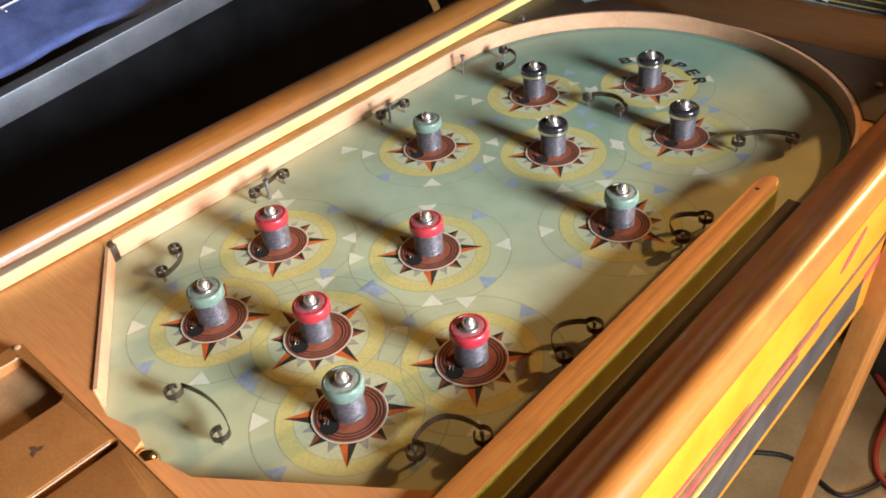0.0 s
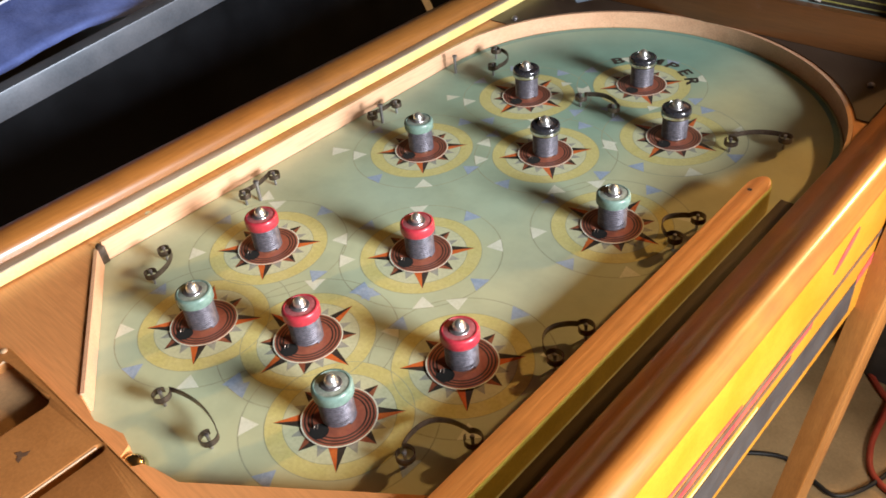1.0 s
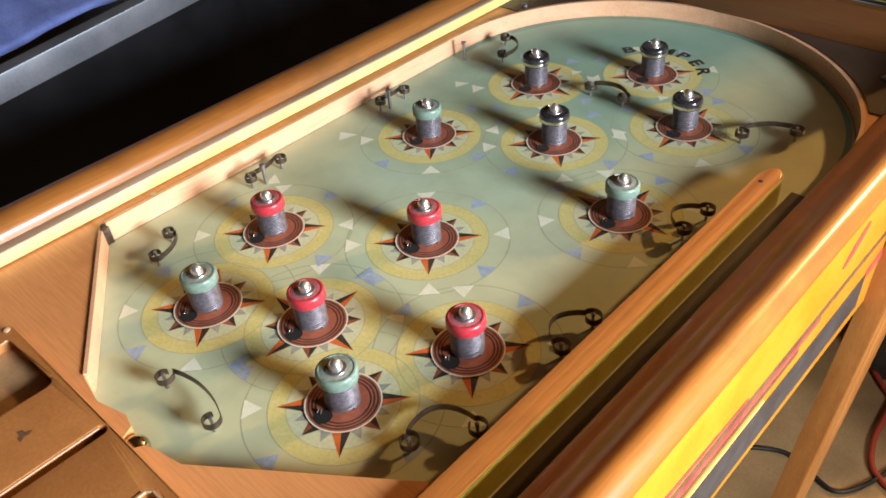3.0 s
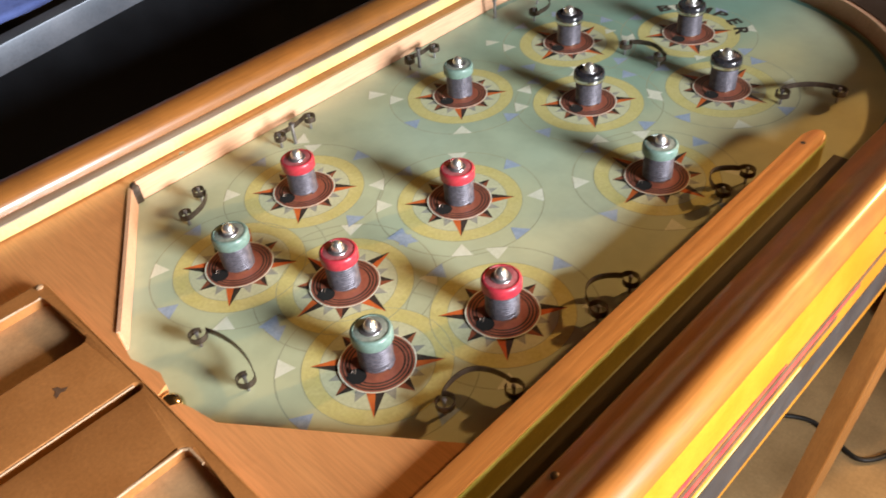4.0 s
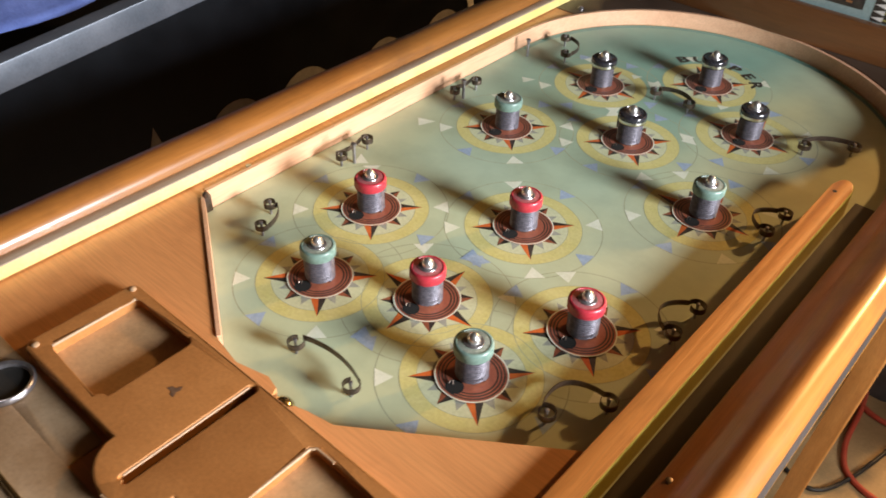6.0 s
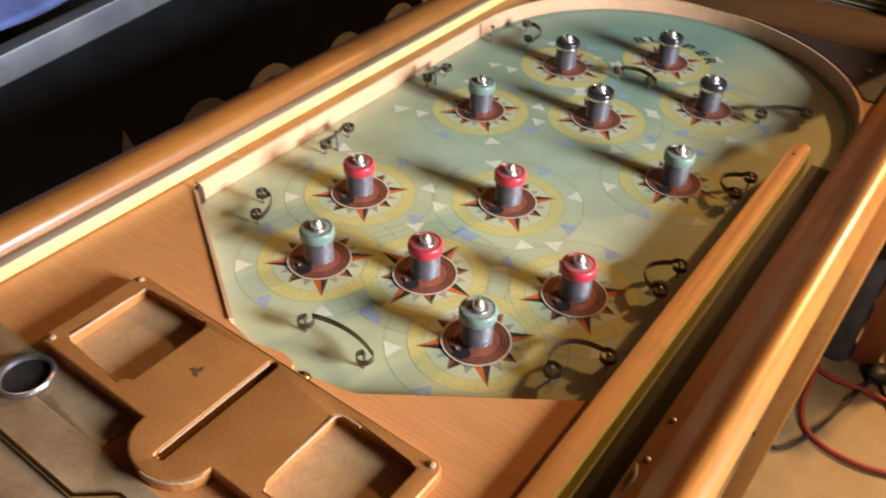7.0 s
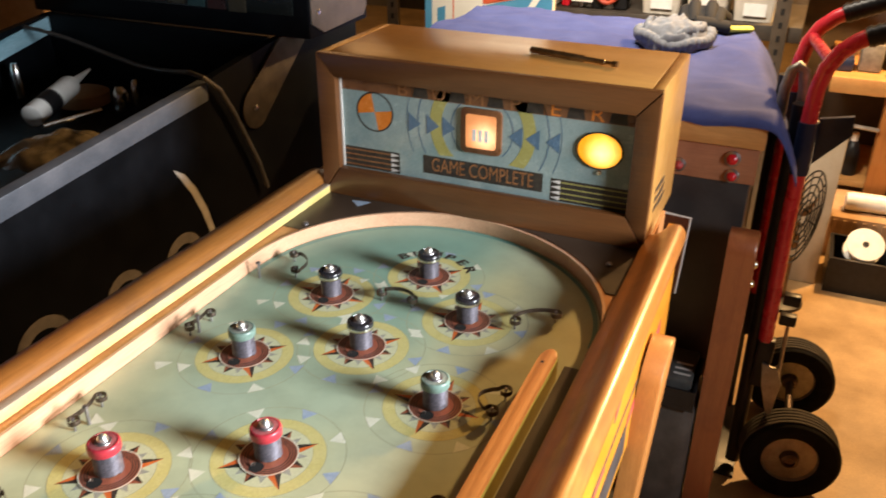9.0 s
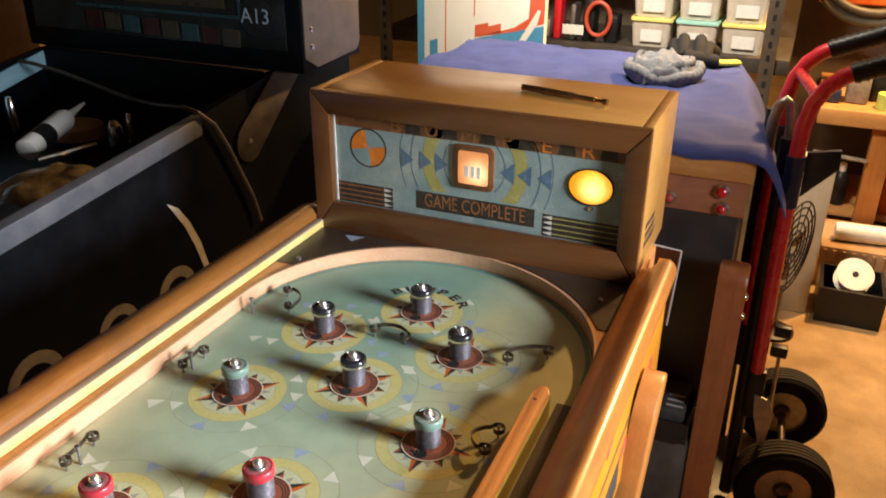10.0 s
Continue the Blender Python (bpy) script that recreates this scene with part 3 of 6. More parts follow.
def cabinet():
    pf = bm_new()
    outline = RIM + [(XR, -0.33), (0.450, -0.33), (0.432, -0.33), (0.432, -0.02), (0.27, -0.13), (0.15, -0.13)]
    prism(pf, outline, -0.012, 0.0)
    play = part("playfield", pf, PAINT, table, "pale green varnished playfield painted with compass stars")
    # the board with the playfield's opening
    bm = bm_new()
    outer = [(-0.021, FRONT_Y + 0.02), (0.4695, FRONT_Y + 0.02), (0.4695, 0.45), (0.4765, 0.45), (0.4765, 0.86), (-0.021, 0.86)]
    inner = [(-0.004, 0.002)] + [(0.222 + (x - 0.222) * 1.018, y + 0.004) for x, y in RIM[1:]] + [(XR + 0.002, -0.33), (0.4435, -0.33), (0.4435, -0.30), (0.4240, -0.30), (0.4240, 0.0)] + APRON_EDGE
    loops = []
    for pts in (outer, inner):
        vs = [bm.verts.new((x, y, TOPZ)) for x, y in pts]
        loops.append(vs)
        for i in range(len(vs)):
            bm.edges.new((vs[i], vs[(i + 1) % len(vs)]))
    bmesh.ops.triangle_fill(bm, edges=bm.edges[:], use_beauty=True)
    bmesh.ops.recalc_face_normals(bm, faces=bm.faces)
    for vs in loops:
        low = [bm.verts.new((v.co.x, v.co.y, -0.012)) for v in vs]
        for i in range(len(vs)):
            j = (i + 1) % len(vs)
            bm.faces.new((vs[i], vs[j], low[j], low[i]))
    part("top_board", bm, BOARD, table, "orange-brown varnished board framing the playfield", smooth=30)
    # the light bent lining round the playfield
    line = [(x, y, 0.0005) for x, y in [(-0.002, 0.004)] + [(0.222 + (x - 0.222) * 1.009, y + 0.002) for x, y in RIM[1:]]] + [(XR + 0.0015, 0.44, 0.0005)]
    part("lining", ribbon(bm_new(), line, TOPZ + 0.0015, 0.004), LIGHT_WOOD, table, "pale bent wood strip lining the arch", smooth=40)
    part("apron_lining", ribbon(bm_new(), [(0.0005, -0.0015, 0.0005), (0.08, -0.0510, 0.0005), (0.160, -0.1010, 0.0005)], TOPZ + 0.001, 0.003), LIGHT_WOOD, table, "pale wood strip lining the apron", smooth=40)
    arch = [(0.222 + (0.222 if a > 90 else XR - 0.222) * 1.035 * math.cos(radians(a)), 0.486 + 0.228 * 1.03 * math.sin(radians(a))) for a in range(156, 22, -3)]
    deck = [(-0.0205, arch[0][1])] + arch + [(0.476, arch[-1][1]), (0.476, 0.7235), (-0.0205, 0.7235)]
    dk = part("back_deck", prism(bm_new(), deck, TOPZ + 0.0003, TOPZ + 0.0013), DECK, table, "dark stained deck, deepened for shade in front of the back box")
    part("blue_triangle", poly(bm_new(), [(0.03, 0.700), (0.062, 0.705), (0.050, 0.683)], TOPZ + 0.0016), INK_BLUE, dk, smooth=0)
    # the lane divider with its rounded far end
    bm = bm_new()
    prism(bm, [(0.4245, -0.299), (0.4430, -0.299), (0.4430, 0.402)] + arc(0.43375, 0.408, 0.00925, 0.018, 0, 180, 8) + [(0.4245, 0.402)], 0.0, 0.0295, 0.0015)
    div = part("lane_divider", bm, DIVIDER, table, "orange varnished wooden ball lane divider")
    face = [(0.4434, -0.298, 0.0008), (0.4434, 0.402, 0.0008)] + [(x, y, 0.0008) for x, y in arc(0.43375, 0.408, 0.00975, 0.0186, 0, 90, 6)]
    part("olive_face", ribbon(bm_new(), face, 0.0272, 0.0006), OLIVE, div, "olive side of the divider", smooth=40)
    part("nail_hole", lathe(bm_new(), [(0.0022, 0), (0.0, 0.0003)], pose(0.4310, 0.398, 0.0296), 10), HOLE, div)
    # thin dark strip over the lane, painted in as the rail's shadow
    part("lane_shade", box(bm_new(), 0.4450, 0.4680, -0.328, 0.440, 0.0002, 0.0007, 0.0002), LANE, table, "ball lane floor with the rail's shade painted dark")
    # raised inner strips and the round rails
    part("cream_strip", box(bm_new(), -0.0275, -0.0160, FRONT_Y + 0.021, 0.7235, TOPZ + 0.0016, 0.0320, 0.0005), CREAM_YELLOW, table, "cream painted inner side strip")
    part("worn_ledge", box(bm_new(), -0.0275, -0.0157, FRONT_Y + 0.021, 0.7235, 0.0322, 0.0336, 0.0004), WORN_LEDGE, table, "worn grey-brown ledge above the cream strip")
    prof = [(-0.0278, 0.024), (-0.0278, 0.0385), (-0.031, 0.0435), (-0.037, 0.0475), (-0.046, 0.0496), (-0.055, 0.0490), (-0.063, 0.0455), (-0.068, 0.0400), (-0.070, 0.034), (-0.068, 0.028)]
    part("side_rail", sweep_y(bm_new(), prof, FRONT_Y, 0.745, 0.02), DARK_RAIL, table, "rounded brown varnished wooden rail, darkened against its stronger light", smooth=60)
    prof = [(0.4700, 0.0010), (0.4700, 0.0290), (0.4716, 0.0308), (0.4800, 0.0330), (0.4865, 0.0372), (0.4925, 0.0440), (0.4990, 0.0505), (0.5060, 0.0545), (0.5125, 0.0548), (0.5185, 0.0515), (0.5228, 0.0455), (0.5240, 0.0395), (0.5225, 0.0335), (0.5170, 0.0295), (0.5085, 0.0285), (0.4900, 0.0010)]
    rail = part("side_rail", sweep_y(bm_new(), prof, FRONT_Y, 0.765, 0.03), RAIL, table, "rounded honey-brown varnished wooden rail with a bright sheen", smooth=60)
    for y in (0.006, -0.034):
        part("rail_screw", lathe(bm_new(), [(0.0028, 0), (0.0028, 0.0006), (0.0012, 0.0012), (0, 0.001)], pose(0.4775, y, 0.0322, 0, 12, 0), 12), STRIP, rail)
    # a bent wire clip by the lane
    part("lane_clip", tube(bm_new(), [(0.4735, -0.13, 0.0335), (0.4735, -0.075, 0.0335), (0.4775, -0.068, 0.0350), (0.4775, -0.052, 0.0350), (0.4740, -0.042, 0.0335)], 0.0012, 6), STEEL, rail, "thin steel wire clip")
    part("board_screw", lathe(bm_new(), [(0.003, 0), (0.003, 0.0006), (0.0, 0.0012)], pose(-0.008, 0.058, TOPZ), 12), STEEL, table)
    for x, y in ((0.01, 0.60), (0.44, 0.655)):
        part("board_screw", lathe(bm_new(), [(0.004, 0), (0.004, 0.003), (0.002, 0.005), (0.0, 0.005)], pose(x, y, TOPZ), 12), STEEL, table)
    # corner bracket for the glass
    bm = bm_new()
    box(bm, 0.0025, 0.0060, -0.006, 0.004, 0.002, 0.0200, 0.0008)
    lathe(bm, [(0.003, 0), (0.003, 0.004), (0.0015, 0.0055)], pose(0.0055, -0.001, 0.0195), 12)
    part("corner_bracket", bm, STRIP, table, "small dark steel corner bracket")
    # cabinet walls
    side = part("side_panel", box(bm_new(), 0.4905, 0.5080, FRONT_Y, 0.80, -0.178, 0.0282, 0.001), YELLOW, table, "bright yellow painted cabinet side")
    part("side_panel", box(bm_new(), -0.0735, -0.0555, FRONT_Y, 0.80, -0.15, 0.0295, 0.001), YELLOW, table, "bright yellow painted cabinet side")
    part("front_panel", box(bm_new(), -0.055, 0.4900, FRONT_Y, FRONT_Y + 0.019, -0.15, -0.0005, 0.001), YELLOW, table)
    part("back_panel", box(bm_new(), -0.055, 0.4900, 0.781, 0.80, -0.15, -0.0125, 0.001), YELLOW, table)
    part("bottom_panel", box(bm_new(), -0.055, 0.4815, FRONT_Y + 0.02, 0.78, -0.148, -0.14), BOX_FRAME, table)
    part("side_filler", box(bm_new(), 0.4775, 0.4900, FRONT_Y + 0.02, 0.78, -0.13, 0.0005), RAIL, table)
    part("side_filler", box(bm_new(), -0.055, -0.0285, FRONT_Y + 0.02, 0.78, -0.13, 0.0275), RAIL, table)

    def stripe(ya, za, yb, zb, wa, wb, material):
        b = bm_new()
        prism(b, [(ya, za - wa / 2), (yb, zb - wb / 2), (yb, zb + wb / 2), (ya, za + wa / 2)], 0, 0.0006)
        bmesh.ops.transform(b, matrix=Matrix(((0, 0, 1, 0.5081), (1, 0, 0, 0), (0, 1, 0, 0), (0, 0, 0, 1))), verts=b.verts)
        part("painted_stripe", b, material, side)

    stripe(FRONT_Y + 0.01, -0.052, 0.26, -0.074, 0.022, 0.003, STRIPE_RED)
    stripe(FRONT_Y + 0.01, -0.080, 0.60, -0.083, 0.010, 0.006, STRIPE_DARK)
    stripe(FRONT_Y + 0.01, -0.092, 0.40, -0.090, 0.008, 0.007, STRIPE_RED)
    stripe(FRONT_Y + 0.01, -0.102, 0.36, -0.100, 0.007, 0.006, STRIPE_DARK)
    stripe(FRONT_Y + 0.01, -0.115, 0.30, -0.113, 0.005, 0.003, CREAM_YELLOW)
    stripe(FRONT_Y + 0.01, -0.149, 0.52, -0.140, 0.057, 0.044, GREY_BLUE)
    stripe(0.52, -0.120, 0.72, -0.095, 0.012, 0.024, STRIPE_RED)
    b = bm_new()
    prism(b, [(0.450 + 0.024 * math.cos(a), -0.036 + 0.007 * math.sin(a) + 0.012 * math.cos(a)) for a in np.linspace(0, math.tau, 16, endpoint=False)], 0, 0.0006)
    bmesh.ops.transform(b, matrix=Matrix(((0, 0, 1, 0.5081), (1, 0, 0, 0), (0, 1, 0, 0), (0, 0, 0, 1))), verts=b.verts)
    part("painted_mark", b, STRIPE_RED, side)

    # legs: boards with rounded tops that lean towards the table's foot
    def leg(xa, xb, w, ya, yb, d, material=LEG_WOOD):
        t = bm_new()
        rows = []
        side = [(0.0, -FLOOR), (d, -FLOOR), (d, -0.085)] + arc(d / 2, -0.085, d / 2, 0.036, 0, 180, 12)[1:]
        for dx in (-w, 0.0):
            row = []
            for y, z in side:
                k = (z + 0.1) / (0.1 - FLOOR)
                row.append(t.verts.new((xa + (xb - xa) * k + dx, ya + (yb - ya) * k + y, z)))
            rows.append(row)
        n = len(side)
        for k in range(n):
            j = (k + 1) % n
            t.faces.new((rows[0][k], rows[0][j], rows[1][j], rows[1][k]))
        caps = [t.faces.new(rows[0][::-1]), t.faces.new(rows[1])]
        bmesh.ops.bevel(t, geom=list(caps[1].edges), offset=0.003, segments=2, profile=0.5, affect="EDGES")
        return part("leg", t, material, table, "orange-brown wooden leg with a rounded top")

    leg(0.537, 0.494, 0.0275, 0.560, 0.470, 0.092)
    leg(0.537, 0.500, 0.0275, -0.38, -0.40, 0.092)
    leg(-0.0745, -0.04, 0.0275, 0.560, 0.470, 0.092)
    leg(-0.0745, -0.04, 0.0275, -0.38, -0.40, 0.092)
    return play


PLAY = cabinet()

# ---- painted art on the playfield ----
# bumper: x, y, cap colour, star turned by 45 degrees
BUMPERS = [
    (0.147, 0.010, "mint", 0), (0.232, 0.052, "red", 1), (0.313, 0.013, "mint", 0), (0.348, 0.108, "red", 0),
    (0.108, 0.109, "red", 0), (0.230, 0.186, "red", 0), (0.108, 0.316, "mint", 0), (0.129, 0.471, "black", 1),
    (0.221, 0.383, "black", 0), (0.223, 0.564, "black", 0), (0.311, 0.483, "black", 1), (0.343, 0.319, "mint", 1),
]


def polar(cx, cy, r, a):
    return (cx + r * math.cos(radians(a)), cy + r * math.sin(radians(a)))


def inside(x, y, pad=0.004):
    """Whether a place lies on the playfield, clear of its rim."""
    if y > 0.485:
        rx = 0.222 if x < 0.222 else XR - 0.222
        return ((x - 0.222) / (rx - pad)) ** 2 + ((y - 0.485) / (0.228 - pad)) ** 2 < 1
    return x > pad and x < 0.430 - pad and y > -0.100 + max(0, abs(x - 0.215) - 0.06) * 0.62 + pad


def clipped_ring(bm, cx, cy, r0, r1, z, seg=72):
    for k in range(seg):
        a, b = 360 * k / seg, 360 * (k + 1) / seg
        q = [polar(cx, cy, r0, a), polar(cx, cy, r1, a), polar(cx, cy, r1, b), polar(cx, cy, r0, b)]
        if all(inside(*p, 0.001) for p in q):
            poly(bm, q, z)
    return bm


def paint(name, pts, z, material):
    return part(name, poly(bm_new(), pts, z), material, PLAY, smooth=0)


def star_art(cx, cy, turned, order):
    off = 45 if not turned else 0
    tri = 45
    layer = lambda n: 0.00002 * n + 0.0000015 * order
    part("outer_ring", clipped_ring(bm_new(), cx, cy, 0.0728, 0.0738, layer(2)), INK_LINE, PLAY, smooth=0)
    part("yellow_ring", clipped_ring(bm_new(), cx, cy, 0.0415, 0.0545, layer(3)), INK_YELLOW, PLAY, smooth=0)
    part("pale_disc", clipped_ring(bm_new(), cx, cy, 0.0, 0.0413, layer(3), 48), INK_PALE, PLAY, smooth=0)
    lines = clipped_ring(bm_new(), cx, cy, 0.0545, 0.0551, layer(4))
    clipped_ring(lines, cx, cy, 0.0412, 0.0417, layer(4))
    part("thin_ring", lines, INK_LINE, PLAY, smooth=0)
    for k in range(4):
        for name, ink, a in (("white_triangle", INK_WHITE, tri + 90 * k), ("blue_triangle", INK_BLUE, tri + 45 + 90 * k)):
            tip, b1, b2 = polar(cx, cy, 0.0585, a), polar(cx, cy, 0.0735, a - 7.2), polar(cx, cy, 0.0735, a + 7.2)
            if all(inside(*p) for p in (tip, b1, b2)) and min(math.hypot((tip[0] + b1[0] + b2[0]) / 3 - bx, (tip[1] + b1[1] + b2[1]) / 3 - by) for bx, by, *_ in BUMPERS) > 0.052:
                paint(name, [tip, b1, b2], layer(5), ink)
    for k in range(8):
        a = 22.5 + 45 * k
        paint("grey_point", [polar(cx, cy, 0.037, a), polar(cx, cy, 0.026, a - 11), polar(cx, cy, 0.026, a + 11)], layer(6), INK_GREY)
    for k in range(4):
        a = off + 90 * k
        paint("dark_point", [polar(cx, cy, 0.0485, a), polar(cx, cy, 0.025, a), polar(cx, cy, 0.0265, a + 15)], layer(7), INK_BLACK)
        paint("orange_point", [polar(cx, cy, 0.0485, a), polar(cx, cy, 0.0265, a - 15), polar(cx, cy, 0.025, a)], layer(7), INK_ORANGE)
        a += 45
        paint("dark_point", [polar(cx, cy, 0.039, a), polar(cx, cy, 0.025, a), polar(cx, cy, 0.0265, a + 14)], layer(8), INK_BLACK)
        paint("brown_point", [polar(cx, cy, 0.039, a), polar(cx, cy, 0.0265, a - 14), polar(cx, cy, 0.025, a)], layer(8), INK_BROWN)



for k, (bx, by, colour, turned) in enumerate(BUMPERS):
    star_art(bx, by, turned, k)

# loose painted arrows and blue blocks between the stars: x, y, size, heading
for name, material, rows in (
    ("white_arrow", INK_WHITE, [(0.059, 0.421, 0.010, 45), (0.037, 0.263, 0.012, 45), (0.262, 0.525, 0.008, 45), (0.040, 0.161, 0.011, 135), (0.150, 0.520, 0.008, 45)]),
    ("blue_block", INK_BLUE, [(0.227, 0.119, 0.013, 0), (0.226, -0.014, 0.012, 0), (0.075, 0.520, 0.010, 40)]),
):
    for x, y, s, a in rows:
        bm = poly(bm_new(), [polar(x, y, s * 0.9, a), polar(x, y, s, a + 135), polar(x, y, s, a - 135)], 0.00021)
        part(name, bm, material, PLAY, smooth=0)

# the teal band under the arch and along the left side
bm = bm_new()
for k in range(60):
    q = []
    for s, j in ((0.965, k), (0.99, k), (0.99, k + 1), (0.965, k + 1)):
        a = radians(180 - 3 * j)
        rx = 0.222 if j <= 30 else XR - 0.222
        q.append((0.222 + rx * s * math.cos(a), 0.485 + 0.228 * s * math.sin(a)))
    poly(bm, q, 0.00001)
part("teal_band", bm, INK_TEAL, PLAY, smooth=0)

# the name in an arc of single letters above the last bumper
for k, ch in enumerate("BUMPER"):
    a = 141 - 20.2 * k
    x, y = polar(0.2165, 0.562, 0.063, a)
    part("painted_letter", letters(bm_new(), ch, 0.026, pose(x, y, 0.00024, 0, 0, a - 90) @ Matrix.Diagonal((1.05, 0.8, 1, 1)), 0.0, 0.0009), INK_BLACK, PLAY, smooth=0)


# ---- the bumpers ----
def bumper(colour):
    """A coil spring on a ringed disc, with a cap and a domed nut, at the origin of the table."""
    ob = new("bumper")
    ob.parent = table
    BASE[ob] = Vector((0, 0, 0))
    disc = part("base_disc", lathe(bm_new(), [(0.0278, 0.0), (0.0278, 0.0005), (0.0274, 0.0008), (0.0, 0.0008)], pose(0, 0, 0.0003), 48), DISC_RED, ob, "rust-red disc with thin dark rings")
    part("rim_line", ring(bm_new(), 0, 0, 0.0272, 0.0283, 0.00115, 48), INK_WHITE, disc, smooth=0)
    for r in (0.0252, 0.0226, 0.0200):
        part("ring_line", ring(bm_new(), 0, 0, r - 0.0007, r + 0.0005, 0.00118, 40), INK_BLACK, disc, smooth=0)
    part("ball_hole", ring(bm_new(), -0.001, -0.0185, 0, 0.0070, 0.00122, 24), HOLE, disc, "dark round hole", smooth=0)
    part("hole_clip", tube(bm_new(), [(-0.0058, -0.0195, 0.0016), (-0.0064, -0.0175, 0.0034), (-0.0045, -0.0160, 0.0038), (-0.003, -0.0185, 0.0022)], 0.0006, 6), STRIP, disc)
    n = 11 * 16
    helix = [(0.0122 * math.cos(k * math.tau / 16), 0.0122 * math.sin(k * math.tau / 16), 0.0022 + 0.0240 * k / n) for k in range(n + 1)]
    part("coil_spring", tube(bm_new(), helix, 0.00090, 6), COIL, ob, "tightly wound grey steel spring", smooth=60)
    part("post", lathe(bm_new(), [(0.0106, 0.0012), (0.0106, 0.027)], None, 24), STRIP, ob)
    rim = {"mint": CAP_MINT, "red": CAP_RED, "black": CAP_BLACK}[colour]
    top = {"mint": CAP_GREY, "red": CAP_DUSTY, "black": CAP_BLACK}[colour]
    prof = [(0.0118, 0.0262), (0.0144, 0.0262), (0.0150, 0.0270), (0.0151, 0.0335), (0.0147, 0.0350), (0.0138, 0.0358), (0.0126, 0.0358), (0.0123, 0.0352)]
    cap = part("cap", lathe(bm_new(), prof, None, 36), rim, ob, colour + " plastic bumper cap", smooth=50)
    part("cap_top", lathe(bm_new(), [(0.0124, 0.0353), (0.011, 0.0356), (0.0, 0.0361)], None, 32), top, cap)
    if colour == "black":
        part("cap_band", lathe(bm_new(), [(0.0151, 0.0275), (0.0153, 0.0290), (0.0151, 0.0305)], None, 32, False), CHROME, cap, "thin bright band")
    part("washer", lathe(bm_new(), [(0.0078, 0.0358), (0.0075, 0.0364), (0.0050, 0.0368)], None, 20), STEEL, cap)
    nut = [(0.0050, 0.0366), (0.0051, 0.0382), (0.0047, 0.0400), (0.0039, 0.0416), (0.0027, 0.0430), (0.0012, 0.0439), (0.0, 0.0441)]
    part("domed_nut", lathe(bm_new(), nut, None, 18), NUT, cap, "bright domed steel nut", smooth=60)
    return ob


made = {}
for k, (bx, by, colour, turned) in enumerate(BUMPERS):
    m = Matrix.Translation(Vector((bx, by, 0)) - BASE[table]) @ pose(0, 0, 0, 0, 0, 0)
    if colour not in made:
        made[colour] = bumper(colour)
        made[colour].matrix_basis = m
    else:
        copy_thing(made[colour], m)


# ---- scrolled steel strips on the playfield ----
def scroll(p, q, bow, curl=0.006, lift=0.012, turn=1):
    """A flat steel strip bowed between two pins, each of its ends rolled into a curl."""
    p, q = Vector((*p, 0)), Vector((*q, 0))
    along = (q - p).normalized()
    out = Vector((-along.y, along.x, 0)) * turn
    pts = []
    for k in range(20):
        a = math.pi * 1.85 * (1 - k / 20)
        r = curl * (0.85 + 0.35 * k / 20)
        pts.append(p + out * curl * 0.2 - r * (math.cos(a) * -out + math.sin(a) * along * -1))
    span = (q - p).length
    for k in range(17):
        s = k / 16
        pts.append(p + along * span * s + out * (curl * 1.4 + bow * math.sin(math.pi * s) ** 0.8))
    for k in range(20):
        a = math.pi * 1.85 * k / 20
        r = curl * (1.2 - 0.35 * k / 20)
        pts.append(q + out * curl * 0.2 + r * (math.cos(a) * out + math.sin(a) * along))
    ob = new("scroll_spring")
    ob.parent = table
    ob.location = -BASE[table]
    BASE[ob] = Vector((0, 0, 0))
    ob["label"] = "dark flat steel strip rolled into scrolls"
    part("strip", ribbon(bm_new(), [(v.x, v.y, lift - 0.003) for v in pts], 0.0052, 0.0007), STRIP, ob, smooth=60)
    for c in (p, q):
        pin = [(0.0013, 0.0), (0.0013, lift + 0.002), (0.0017, lift + 0.0022), (0.0016, lift + 0.0036), (0, lift + 0.0042)]
        part("pin", lathe(bm_new(), pin, Matrix.Translation(c + out * curl * 0.2), 12), STEEL, ob)
    return ob


for args in (
    ((0.200, -0.063), (0.262, -0.064), 0.006, 0.0062, 0.012, 1),
    ((0.382, 0.012), (0.409, 0.050), 0.016, 0.0065, 0.012, 1),
    ((0.408, 0.145), (0.408, 0.185), 0.014, 0.0065, 0.012, 1),
    ((0.405, 0.321), (0.407, 0.357), 0.014, 0.0065, 0.012, 1),
    ((0.370, 0.488), (0.410, 0.522), 0.008, 0.0065, 0.012, 1),
    ((0.194, 0.483), (0.237, 0.482), 0.010, 0.0062, 0.012, 1),
    ((0.046, 0.038), (0.066, 0.012), 0.004, 0.0055, 0.012, 1),
    ((0.036, 0.139), (0.032, 0.179), -0.004, 0.0058, 0.012, 1),
    ((0.028, 0.322), (0.031, 0.357), -0.004, 0.0058, 0.012, 1),
    ((0.036, 0.527), (0.062, 0.490), 0.010, 0.0058, 0.012, 1),
):
    scroll(*args)

# small upright pins by the left lining
for x, y in ((0.040, 0.152), (0.032, 0.332), (0.020, 0.470)):
    part("guide_pin", lathe(bm_new(), [(0.0018, 0), (0.0018, 0.020), (0.003, 0.021), (0.003, 0.023), (0.0, 0.0245)], pose(x, y, 0), 12), STEEL, table)

solid("steel_ball", bmesh.ops.create_uvsphere(_b := bm_new(), u_segments=24, v_segments=16, radius=0.0095, matrix=pose(0.2415, -0.1095, 0.0098)) and _b, BRASS, "shiny steel pinball resting against the apron", "ball")


